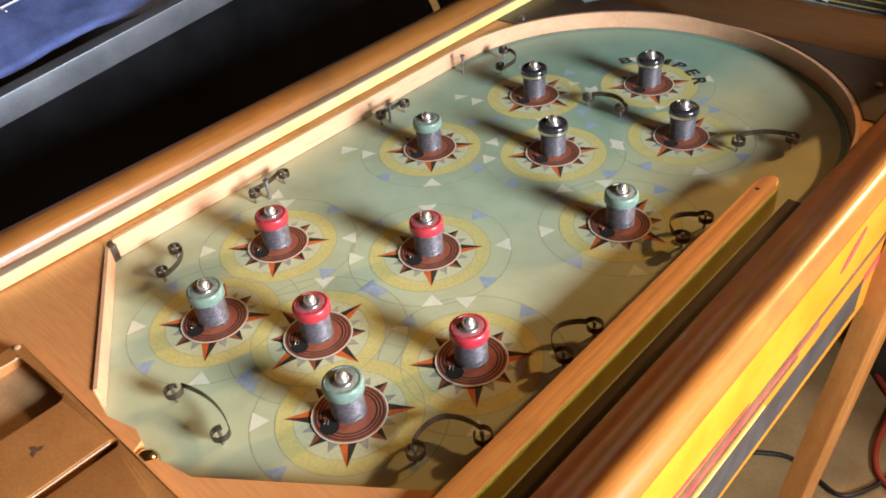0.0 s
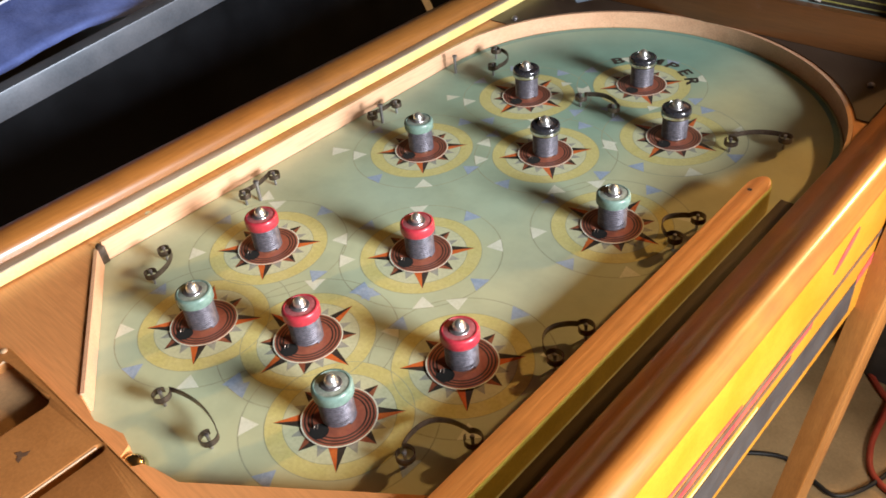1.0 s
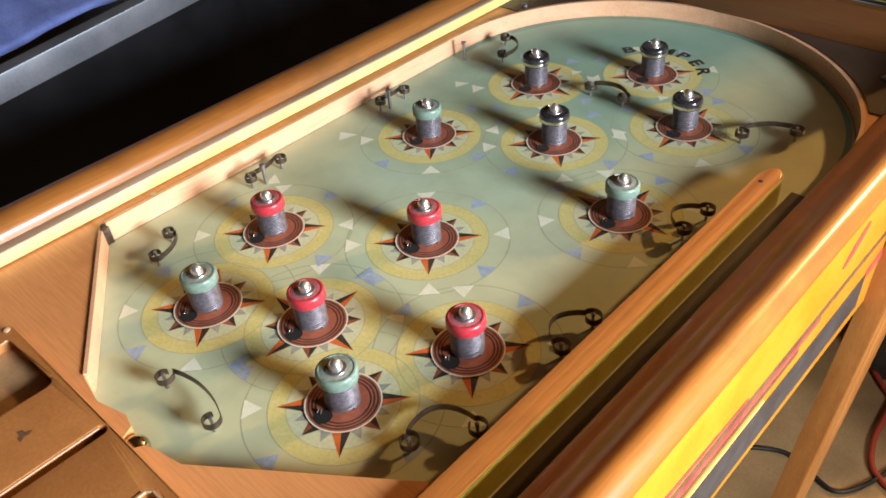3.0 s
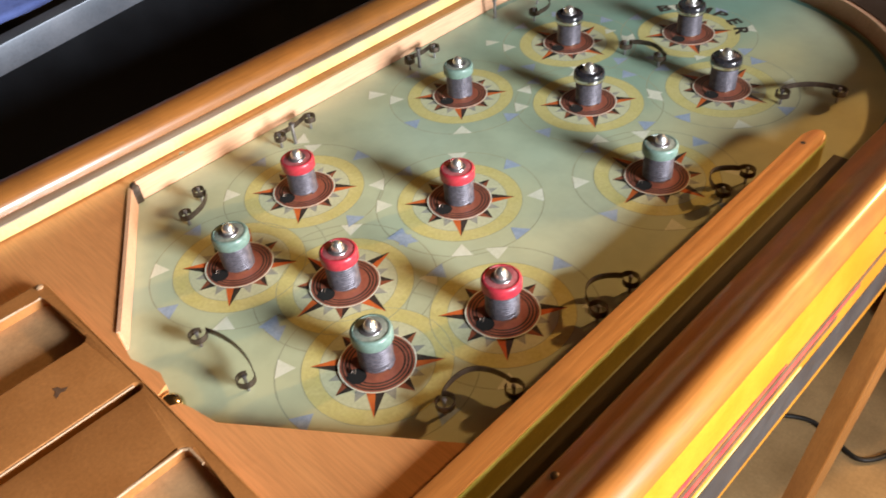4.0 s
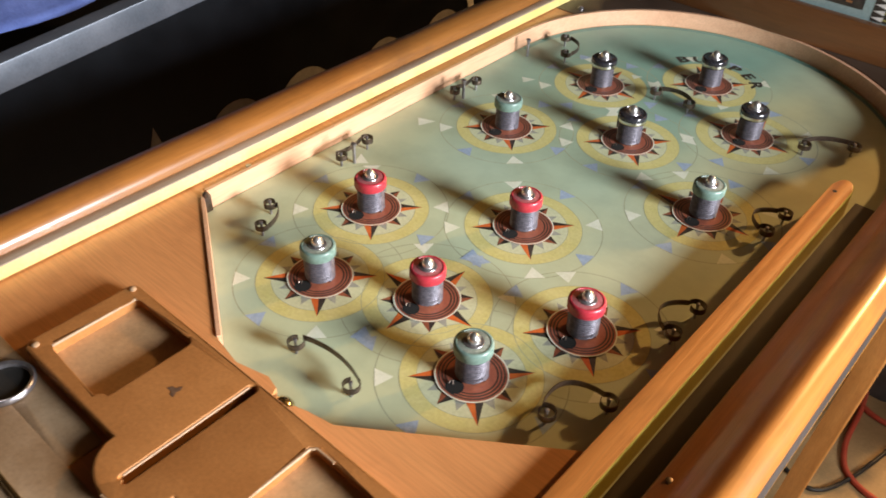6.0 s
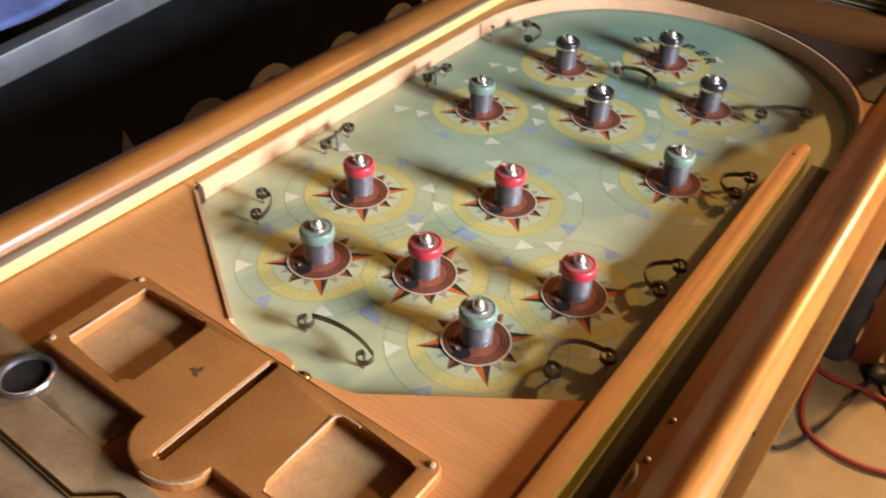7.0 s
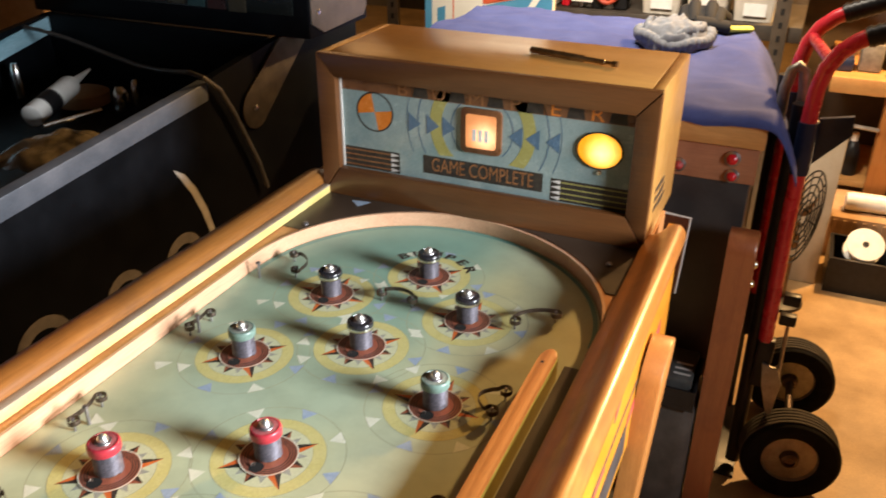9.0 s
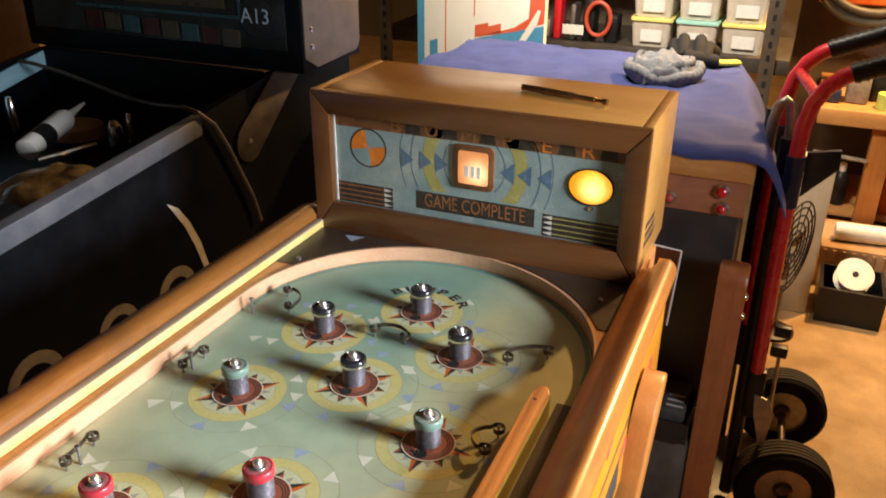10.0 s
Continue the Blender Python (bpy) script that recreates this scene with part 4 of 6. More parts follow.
# ---- the metal apron plate ----
def apron_plate():
    z = TOPZ
    bm = bm_new()
    x0, x1, y0, y1 = 0.073, 0.377, -0.207, -0.1145
    tab = arc(0.2270, -0.207, 0.034, 0.028, 180, 360, 14)
    pts = arc(x1 - 0.008, y1 - 0.008, 0.008, 0.008, 0, 90, 4) + arc(x0 + 0.008, y1 - 0.008, 0.008, 0.008, 90, 180, 4) + [(x0, y0 + 0.006), (x0 + 0.006, y0)] + tab + [(x1 - 0.006, y0), (x1, y0 + 0.006)]
    holes = [round_rect(0.0890, 0.1600, -0.1965, -0.1215, 0.006), round_rect(0.2930, 0.3625, -0.1975, -0.1235, 0.006), round_rect(0.2235, 0.2310, -0.2225, -0.1180, 0.0036)]
    loops = []
    for outline in [pts] + holes:
        vs = [bm.verts.new((x, y, z + 0.0110)) for x, y in outline]
        loops.append(vs)
        for i in range(len(vs)):
            bm.edges.new((vs[i], vs[(i + 1) % len(vs)]))
    bmesh.ops.triangle_fill(bm, edges=bm.edges[:], use_beauty=True)
    rims = []
    for vs in loops:
        cx = sum(v.co.x for v in vs) / len(vs)
        low = [bm.verts.new((v.co.x, v.co.y, z + 0.0004)) for v in vs]
        for i in range(len(vs)):
            j = (i + 1) % len(vs)
            bm.faces.new((vs[i], vs[j], low[j], low[i]))
        rims += [e for i in range(len(vs)) for e in [bm.edges.get((vs[i], vs[(i + 1) % len(vs)]))] if e]
    bmesh.ops.bevel(bm, geom=rims, offset=0.0022, segments=3, profile=0.55, affect="EDGES")
    plate = part("apron_plate", bm, PLATE, table, "bronze enamelled metal card plate with two recesses", smooth=12)
    for o in holes[:2]:
        xs, ys = [p[0] for p in o], [p[1] for p in o]
        part("card", box(bm_new(), min(xs) - 0.002, max(xs) + 0.002, min(ys) - 0.002, max(ys) + 0.002, z + 0.0002, z + 0.0008), CARD, plate, "blank yellowed score card")
        # pale tube along the left and top edges, where the recess catches light
        wear = [(min(xs) + 0.0006, min(ys) + 0.004), (min(xs) + 0.0006, max(ys) - 0.004), (min(xs) + 0.004, max(ys) - 0.0006), (min(xs) + 0.02, max(ys) - 0.0006)]
        part("worn_lit_rim", tube(bm_new(), [(x, y, z + 0.0098) for x, y in wear], 0.0012, 6), PLATE_EDGE, plate, "worn recess edge with its highlight painted in")
    part("slot_bed", box(bm_new(), 0.222, 0.2325, -0.224, -0.1165, z + 0.0002, z + 0.0008), HOLE, plate)
    # painted highlights along the slot's left edge and the tab
    part("worn_lit_rim", tube(bm_new(), [(0.2240, -0.2185, z + 0.0098), (0.2240, -0.1215, z + 0.0098)], 0.0008, 6), PLATE_EDGE, plate)
    part("worn_lit_rim", tube(bm_new(), [(x, y, z + 0.0096) for x, y in tab[7:14]], 0.0012, 6), PLATE_EDGE, plate)
    for x, y in ((0.0795, -0.1205), (0.3695, -0.1200), (0.0815, -0.2005)):
        part("plate_screw", lathe(bm_new(), [(0.0028, 0), (0.0027, 0.0012), (0.0015, 0.002), (0, 0.002)], pose(x, y, z + 0.0109), 12), PLATE_EDGE, plate)
    # chipped mark
    b = bm_new()
    poly(b, [polar(0.190, -0.158, 0.0022 + 0.0020 * ((k * 7) % 3), 40 * k) for k in range(9)], z + 0.0112)
    part("paint_chip", b, STRIPE_DARK, plate, smooth=0)
    # coin slide panel in front of it
    b = prism(bm_new(), round_rect(-0.012, 0.262, -0.330, -0.2365, 0.006), TOPZ, TOPZ + 0.002, 0.0008)
    b = prism(b, round_rect(-0.012, 0.185, -0.240, -0.2105, 0.004), TOPZ, TOPZ + 0.0016, 0.0006)
    panel = part("coin_panel", b, TRIM_METAL, table, "tarnished bronze coin panel")
    bez = [(0.0165, 0.0005), (0.0205, 0.0005), (0.0208, 0.003), (0.0195, 0.0046), (0.0172, 0.0036), (0.0165, 0.0005)]
    part("bezel", lathe(bm_new(), bez, pose(0.093, -0.231, TOPZ + 0.0022), 32, False), STEEL, panel, "round steel coin bezel", smooth=50)
    part("coin_hole", ring(bm_new(), 0.093, -0.231, 0, 0.0172, TOPZ + 0.0030, 28), HOLE, panel, smooth=0)
    part("panel_trim", tube(bm_new(), [(-0.010, -0.269, TOPZ + 0.003), (0.204, -0.269, TOPZ + 0.003), (0.226, -0.251, TOPZ + 0.003), (0.258, -0.251, TOPZ + 0.003)], 0.002, 8), BRASS, panel)


apron_plate()


# ---- the back box ----
def upright(x, z, y):
    """Turns the flat xy plane of a drawing into the front face at y."""
    return Matrix(((1, 0, 0, x), (0, 0, -1, y), (0, 1, 0, z), (0, 0, 0, 1)))


def backbox():
    x0, x1, y0, y1, z0, z1 = -0.026, 0.473, BACK_Y, BACK_Y + 0.20, TOPZ + 0.001, 0.240
    ob = new("backbox")
    ob.parent = table
    ob.location = -BASE[table]
    BASE[ob] = Vector((0, 0, 0))
    ob["label"] = "varnished wooden back box with a lit painted glass"
    e = 0.0145
    b = bm_new()
    box(b, x0 + e, x1 - e, y0, y1, z1 - e, z1, 0.002)
    part("top", b, BOX_WOOD, ob, "honey-coloured varnished top board")
    part("side", box(bm_new(), x0, x0 + e, y0, y1, z0, z1, 0.002), BOX_WOOD, ob)
    side = part("side", box(bm_new(), x1 - e, x1, y0, y1, z0, z1, 0.002), BOX_WOOD, ob)
    part("bottom", box(bm_new(), x0 + e, x1 - e, y0, y1, z0, z0 + e), BOX_WOOD, ob)
    part("back", box(bm_new(), x0 + e, x1 - e, y1 - 0.006, y1 - 0.001, z0 + e, z1 - e), BOX_WOOD, ob)
    for k in range(3):
        t = bm_new()
        prism(t, [(-0.055 + 0.0 * k, -0.028 + 0.014 * k), (0.01, -0.034 + 0.014 * k), (0.03 - 0.008 * k, -0.026 + 0.014 * k), (-0.05, -0.022 + 0.014 * k)], 0, 0.0006)
        bmesh.ops.transform(t, matrix=Matrix(((0, 0, 1, x1 + 0.0002), (1, 0, 0, y0 + 0.08), (0, 1, 0, z0 + 0.07), (0, 0, 0, 1))), verts=t.verts)
        part("painted_stripe", t, INK_BLACK, side, smooth=0)
    # mitred front frame
    ix0, ix1, iz0, iz1 = 0.0045, 0.4435, 0.0655, 0.2055
    quads = (
        [(x0, z1), (x1, z1), (ix1, iz1), (ix0, iz1)], [(x0, z0), (x1, z0), (ix1, iz0), (ix0, iz0)],
        [(x0, z0), (x0, z1), (ix0, iz1), (ix0, iz0)], [(x1, z0), (x1, z1), (ix1, iz1), (ix1, iz0)],
    )
    for q in quads:
        cx, cz = sum(p[0] for p in q) / 4, sum(p[1] for p in q) / 4
        q = [(cx + (x - cx) * 0.9985, cz + (z - cz) * 0.985) for x, z in q]
        t = prism(bm_new(), q, 0.0, 0.012, 0.0012, upright(0, 0, y0 - 0.0005))
        part("frame_board", t, BOX_FRAME, ob, "dark brown mitred frame board, deepened for the front's shade")
    gy = y0 + 0.004
    b = prism(bm_new(), [(ix0 - 0.004, iz0 - 0.004), (ix1 + 0.004, iz0 - 0.004), (ix1 + 0.004, iz1 + 0.004), (ix0 - 0.004, iz1 + 0.004)], -0.003, 0.0, 0.0, upright(0, 0, gy))
    glass = part("back_glass", b, GLASS_PAINT, ob, "pale teal painted back glass")
    part("glass_edge", box(bm_new(), ix0 - 0.0005, ix0 + 0.002, gy - 0.0035, gy - 0.001, iz0, iz1), WHITE_EDGE, ob)
    step = lambda n: gy - 0.0002 * n

    def art(name, pts, material, n=1, parent=glass, label=""):
        t = bm_new()
        poly(t, pts, 0)
        bmesh.ops.transform(t, matrix=upright(0, 0, step(n)), verts=t.verts)
        return part(name, t, material, parent, label, smooth=0)

    # header with single letters between dark blocks
    art("header_band", [(ix0, iz1 - 0.020), (ix1, iz1 - 0.020), (ix1, iz1), (ix0, iz1)], GLASS_BROWN)
    for k, ch in enumerate("BUMPER"):
        x = 0.106 + k * 0.057
        part("title_letter", letters(bm_new(), ch, 0.034, upright(x, iz1 - 0.0105, step(3)) @ Matrix.Diagonal((1.0, 0.8, 1, 1)), 0.0, 0.0), GLASS_ORANGE if k > 3 else LETTER_TAN, glass, smooth=0)
        art("title_block", [(x + 0.016, iz1 - 0.019), (x + 0.041, iz1 - 0.019), (x + 0.038, iz1 - 0.002), (x + 0.019, iz1 - 0.002)], INK_BLACK, 2)
    # arcs and arrow heads either side of the score window
    cx, cz = 0.229, 0.152
    for s in (-1, 1):
        for r0, r1, material in ((0.046, 0.0475, GLASS_BLUE), (0.062, 0.080, GLASS_YELLOW), (0.098, 0.0995, GLASS_BLUE), (0.116, 0.117, GLASS_BLUE)):
            pts = []
            mid = 90 - 90 * s
            lim = lambda r: min(48, math.degrees(math.asin(min(1, 0.048 / r))))
            for r, a0, a1 in ((r0, -lim(r0), lim(r0)), (r1, lim(r1), -lim(r1))):
                pts += [polar(cx, cz, r, mid + a0 + (a1 - a0) * k / 14) for k in range(15)]
            art("painted_arc", pts, material, 1)
        for r in (0.052, 0.077, 0.106):
            x = cx + s * r
            art("arrow_head", [(x - s * 0.012, cz - 0.004), (x + s * 0.008, cz + 0.012), (x + s * 0.008, cz - 0.018)], GLASS_BLUE, 2)
    # quartered target
    tx, tz, tr = 0.060, 0.156, 0.029
    art("target_rim", [polar(tx, tz, tr + 0.0015, 12 * k) for k in range(30)], INK_BLACK, 1)
    for k in range(4):
        art("target_quarter", [(tx, tz)] + [polar(tx, tz, tr - 0.001, 100 + 90 * k + 9 * j) for j in range(11)], GLASS_ORANGE if k % 2 == 0 else GLASS_PAINT, 2)
    # foot band with the motto and the arrows
    fz = iz0 + 0.016
    for xa, xb, d in ((ix0 + 0.001, ix0 + 0.095, 1), (ix1 - 0.001, ix1 - 0.110, -1)):
        art("arrow_band", [(xa, fz - 0.017), (xb, fz - 0.017), (xb, fz + 0.016), (xa, fz + 0.016)], INK_BLACK, 1)
        for k in range(4):
            z = fz - 0.0125 + 0.008 * k
            art("arrow_shaft", [(xa, z - 0.0009), (xb - d * 0.012, z - 0.0009), (xb - d * 0.012, z + 0.0009), (xa, z + 0.0009)], LETTER_TAN if d > 0 else GLASS_YELLOW, 2)
            art("arrow_tip", [(xb - d * 0.014, z - 0.003), (xb, z), (xb - d * 0.014, z + 0.003)], WHITE_EDGE, 3)
    art("motto_band", [(0.138, fz - 0.008), (0.322, fz - 0.008), (0.322, fz + 0.020), (0.138, fz + 0.020)], INK_BLACK, 1)
    t = letters(bm_new(), "GAME COMPLETE", 0.027, upright(0.230, fz + 0.006, step(3)) @ Matrix.Diagonal((0.74, 1.10, 1, 1)), 0.0, 0.0)
    part("motto", t, LETTER_TAN, glass, "tan letters on black", smooth=0)
    # lit score window
    wx, wz = 0.229, 0.150
    t = prism(bm_new(), round_rect(-0.031, 0.031, -0.033, 0.033, 0.008), 0, 0.003, 0.001, upright(wx, wz, step(2)))
    win = part("score_window", t, GLASS_BROWN, glass, "lit score window in a dark rounded frame")
    t = prism(bm_new(), round_rect(-0.0225, 0.0225, -0.0245, 0.0245, 0.004), 0, 0.001, 0, upright(wx, wz, step(2) - 0.0030))
    part("lit_panel", t, LIT_WINDOW, win, "warm glowing panel")
    for k in range(3):
        t = box(bm_new(), wx - 0.012 + 0.009 * k, wx - 0.0065 + 0.009 * k, step(2) - 0.0045, step(2) - 0.0041, wz - 0.014, wz + 0.003)
        part("digit_bar", t, WHITE_PLASTIC, win)
    # lit bulb
    lx, lz = 0.398, 0.147
    t = lathe(bm_new(), [(0.0, 0.008), (0.014, 0.0068), (0.024, 0.004), (0.030, 0.0)], upright(lx, lz, step(3)) @ Matrix.Diagonal((1, 0.82, 1, 1)), 32)
    bulb = part("amber_lens", t, LIT_BULB, glass, "glowing amber round lens")
    part("lens_rim", lathe(bm_new(), [(0.030, 0.0), (0.032, 0.0), (0.032, 0.0015), (0.030, 0.002)], upright(lx, lz, step(3)) @ Matrix.Diagonal((1, 0.82, 1, 1)), 32, False), INK_BLACK, glass)
    part("lens_screw", lathe(bm_new(), [(0.004, 0), (0.003, 0.002), (0, 0.0025)], upright(lx + 0.002, lz - 0.031, step(3)), 12), CHROME, glass)
    return z1, y0


BOX_TOP, _y = backbox()

bm = bm_new()
rod = [(0.262, 0.834), (0.395, 0.801)]
d = Vector((rod[1][0] - rod[0][0], rod[1][1] - rod[0][1], 0))
ang = math.atan2(d.y, d.x)
m = Matrix.Translation((*rod[0], BOX_TOP + 0.0052)) @ Euler((0, 0, ang)).to_matrix().to_4x4() @ pose(0, 0, 0, 0, 90, 0)
L = d.length
lathe(bm, [(0.0045, 0), (0.0048, 0.002), (0.0048, L * 0.62), (0.0036, L * 0.64), (0.0036, L * 0.86), (0.0025, L * 0.87), (0.0025, L - 0.008), (0.0042, L - 0.007), (0.0042, L)], m, 16)
solid("metal_rod", bm, surface("brown_brass", (0.20, 0.12, 0.05), (0.30, 0.19, 0.09), 0.01, 0.3, metal=0.9), "thin brown brass telescopic rod lying on the back box", "rod")


# ---- the black pinball machine beside the table ----
def yz(bm, x):
    """Stands a drawing of (y, z) up in the plane x."""
    bmesh.ops.transform(bm, matrix=Matrix(((0, 0, 1, x), (1, 0, 0, 0), (0, 1, 0, 0), (0, 0, 0, 1))), verts=bm.verts)
    return bm


def rise(y):
    return 0.031 + 0.1 * y


def black_machine():
    xr, xl, ya, yb = -0.362, -1.0, -0.62, 1.42
    ob = thing("arcade_pinball", -0.68, 0.3, -FLOOR, "tall black pinball machine with dull steel side rails", "pinball machine")
    for x in (xr - 0.018, xl):
        b = prism(bm_new(), [(ya, -0.40), (yb, -0.40), (yb, 0.146), (1.094, 0.146), (0.90, 0.122), (0.87, rise(0.87) - 0.002), (ya, rise(ya) - 0.002)], 0, 0.018, 0.001)
        s = part("side_panel", yz(b, x), BLACK_SIDE, ob, "glossy black side panel with grey art")
        if x > -0.5:
            near = s
    part("front_panel", box(bm_new(), xl + 0.0185, xr - 0.0185, ya, ya + 0.018, -0.40, rise(ya)), BLACK_SIDE, ob)
    part("bottom", box(bm_new(), xl + 0.0185, xr - 0.0185, ya + 0.02, yb, -0.398, -0.38), BLACK_SIDE, ob)
    for x0, x1 in ((xr - 0.020, xr + 0.004), (xl - 0.004, xl + 0.020)):
        b = prism(bm_new(), [(ya, rise(ya) - 0.034), (0.862, rise(0.862) - 0.034), (0.868, rise(0.868)), (ya, rise(ya))], 0, x1 - x0, 0.002)
        part("steel_rail", yz(b, x0), SIDE_RAIL, ob, "dull grey steel side rail")
    b = bm_new()
    for p in ([(xl + 0.02, ya, rise(ya) - 0.10), (xr - 0.02, ya, rise(ya) - 0.10), (xr - 0.02, yb, 0.01), (xl + 0.02, yb, 0.01)],):
        b.faces.new([b.verts.new(v) for v in p])
    r = bmesh.ops.extrude_face_region(b, geom=b.faces[:])
    bmesh.ops.translate(b, verts=[v for v in r["geom"] if isinstance(v, bmesh.types.BMVert)], vec=(0, 0, -0.01))
    part("dark_playfield", b, DARK_PLASTIC, ob, "dark cluttered playfield")
    # inner art panel, coloured pale blue for the light it reflects
    part("inner_side", yz(prism(bm_new(), [(0.3, -0.060), (1.084, 0.105), (1.084, 0.142), (0.3, -0.015)], 0, 0.004), xl + 0.0205), surface("reflected_blue_side", (0.16, 0.30, 0.37), (0.30, 0.48, 0.56), 0.06, 0.3, stretch=(1, 0.3, 1)), ob, "inner side art panel with reflected blue light in its colour")
    # painted side art: thick curved letters' tops and a pale crescent
    for y, r0, r1, a0, a1 in ((0.285, 0.030, 0.050, 10, 200), (0.42, 0.034, 0.054, -40, 190), (0.595, 0.028, 0.046, -30, 210), (0.745, 0.030, 0.050, -30, 180)):
        pts = arc(y, -0.185, r1, r1 * 0.95, a0, a1, 14) + arc(y, -0.185, r0, r0 * 0.9, a1, a0, 14)
        part("side_art", yz(prism(bm_new(), pts, 0, 0.0006), xr), ART_GREY, near, smooth=0)
    part("side_art", yz(prism(bm_new(), [(0.118, -0.22), (0.150, -0.125), (0.178, -0.22)], 0, 0.0006), xr), ART_GREY, near, smooth=0)
    pts = [(0.748, -0.012), (0.775, -0.030), (0.800, -0.066), (0.822, -0.115), (0.840, -0.180), (0.826, -0.182), (0.806, -0.118), (0.786, -0.072), (0.766, -0.040)]
    part("side_art", yz(prism(bm_new(), pts, 0, 0.0006), xr), surface("pale_art", (0.34, 0.33, 0.30), (0.44, 0.43, 0.40), 0.02, 0.4), near, smooth=0)
    m = Matrix(((0, 0, 1, xr), (1, 0, 0, -0.055), (0, 1, 0, -0.045), (0, 0, 0, 1)))
    part("flipper_button", lathe(bm_new(), [(0.0125, 0), (0.0125, 0.003), (0.0095, 0.005), (0.0075, 0.004), (0.006, 0.006), (0, 0.0065)], m, 24), CHROME, near, "chromed round flipper button")
    part("back_wall", box(bm_new(), xl + 0.0185, xr - 0.0185, 1.085, 1.097, -0.08, 0.149), BLACK_SIDE, ob)
    # hinge arm
    b = prism(bm_new(), arc(0.999, 0.031, 0.042, 0.042, 130, 320, 12) + [(1.205, 0.138), (1.100, 0.149)], 0, 0.005, 0.001)
    arm = part("hinge_arm", yz(b, xr + 0.001), surface("dark_arm_steel", (0.055, 0.048, 0.04), (0.09, 0.08, 0.065), 0.03, 0.4, metal=0.6), ob, "dark steel hinge arm with a rounded end")
    part("hinge_bolt", lathe(bm_new(), [(0.006, 0), (0.005, 0.003), (0, 0.004)], Matrix(((0, 0, 1, xr + 0.006), (1, 0, 0, 0.998), (0, 1, 0, 0.031), (0, 0, 0, 1))), 14), CHROME, arm)
    # head
    x0, x1, y0, y1, z0, z1 = -1.03, -0.284, 1.10, 1.335, 0.150, 0.72
    head = part("head", box(bm_new(), x0, x1, y0, y1, z0, z1, 0.004), BLACK_SIDE, ob, "black head with a dark art glass")
    b = yz(prism(bm_new(), [(y0 + 0.006, z0 + 0.03), (y0 + 0.05, z0 + 0.006), (y1 - 0.02, z0 + 0.012), (y1 - 0.006, z0 + 0.03), (y1 - 0.006, z1), (y0 + 0.006, z1)], 0, 0.003, 0.001), x1 + 0.0005)
    pl = part("side_plate", b, surface("grey_head_plate", (0.13, 0.12, 0.11), (0.19, 0.175, 0.16), 0.05, 0.4, metal=0.5), head, "dull grey steel side plate with bolts")
    for y, z in ((y0 + 0.03, z0 + 0.05), (y0 + 0.03, z0 + 0.085), (y0 + 0.03, z0 + 0.17)):
        part("plate_bolt", lathe(bm_new(), [(0.006, 0), (0.005, 0.003), (0, 0.0035)], Matrix(((0, 0, 1, x1 + 0.0035), (1, 0, 0, y), (0, 1, 0, z), (0, 0, 0, 1))), 12), CHROME, pl)
    dark_teal = surface("dim_teal_art", (0.012, 0.036, 0.04), (0.022, 0.055, 0.06), 0.03, 0.3)
    dark_red = surface("dim_red_art", (0.022, 0.007, 0.007), (0.04, 0.012, 0.011), 0.03, 0.3)
    dim_tan = surface("dim_tan_art", (0.028, 0.024, 0.015), (0.045, 0.038, 0.024), 0.03, 0.3)
    gl = part("art_glass", box(bm_new(), x0 + 0.035, x1 - 0.035, y0 - 0.004, y0 - 0.0005, z0 + 0.045, z1 - 0.03), surface("dark_glass", (0.008, 0.010, 0.010), (0.016, 0.02, 0.019), 0.05, 0.12, bump=0.01), head, "dark art glass")
    for k in range(8):
        x = -0.835 + 0.052 * k
        part("art_tile", box(bm_new(), x, x + 0.042, y0 - 0.0062, y0 - 0.0042, z0 + 0.057 - 0.002 * k, z0 + 0.092 - 0.002 * k), (dark_red, dim_tan, dark_teal)[k % 3], gl)
    part("art_frame", box(bm_new(), -0.86, -0.425, y0 - 0.006, y0 - 0.0042, z0 + 0.100, z0 + 0.106), dark_teal, gl)
    part("art_frame", box(bm_new(), -0.428, -0.421, y0 - 0.006, y0 - 0.0042, z0 + 0.106, z0 + 0.30), dark_teal, gl)
    part("art_frame", box(bm_new(), -0.72, -0.46, y0 - 0.006, y0 - 0.0042, z0 + 0.118, z0 + 0.30), dim_tan, gl)
    m = upright(-0.386, z0 + 0.108, y0 - 0.0044)
    part("art_seal", lathe(bm_new(), [(0.040, 0), (0.040, 0.0012), (0.037, 0.0016), (0, 0.0016)], m, 28), DARK_PLASTIC, gl)
    part("seal_letters", letters(bm_new(), "A13", 0.042, upright(-0.386, z0 + 0.108, y0 - 0.0066)), surface("dim_pale_art", (0.22, 0.30, 0.36), (0.3, 0.38, 0.44), 0.03, 0.4), gl, smooth=0)
    for x in (xl + 0.05, xr - 0.05):
        for y in (-0.56, 1.05):
            part("leg", box(bm_new(), x - 0.03, x + 0.03, y - 0.03, y + 0.03, -FLOOR, -0.401, 0.004), STEEL, ob)
    return ob


black_machine()


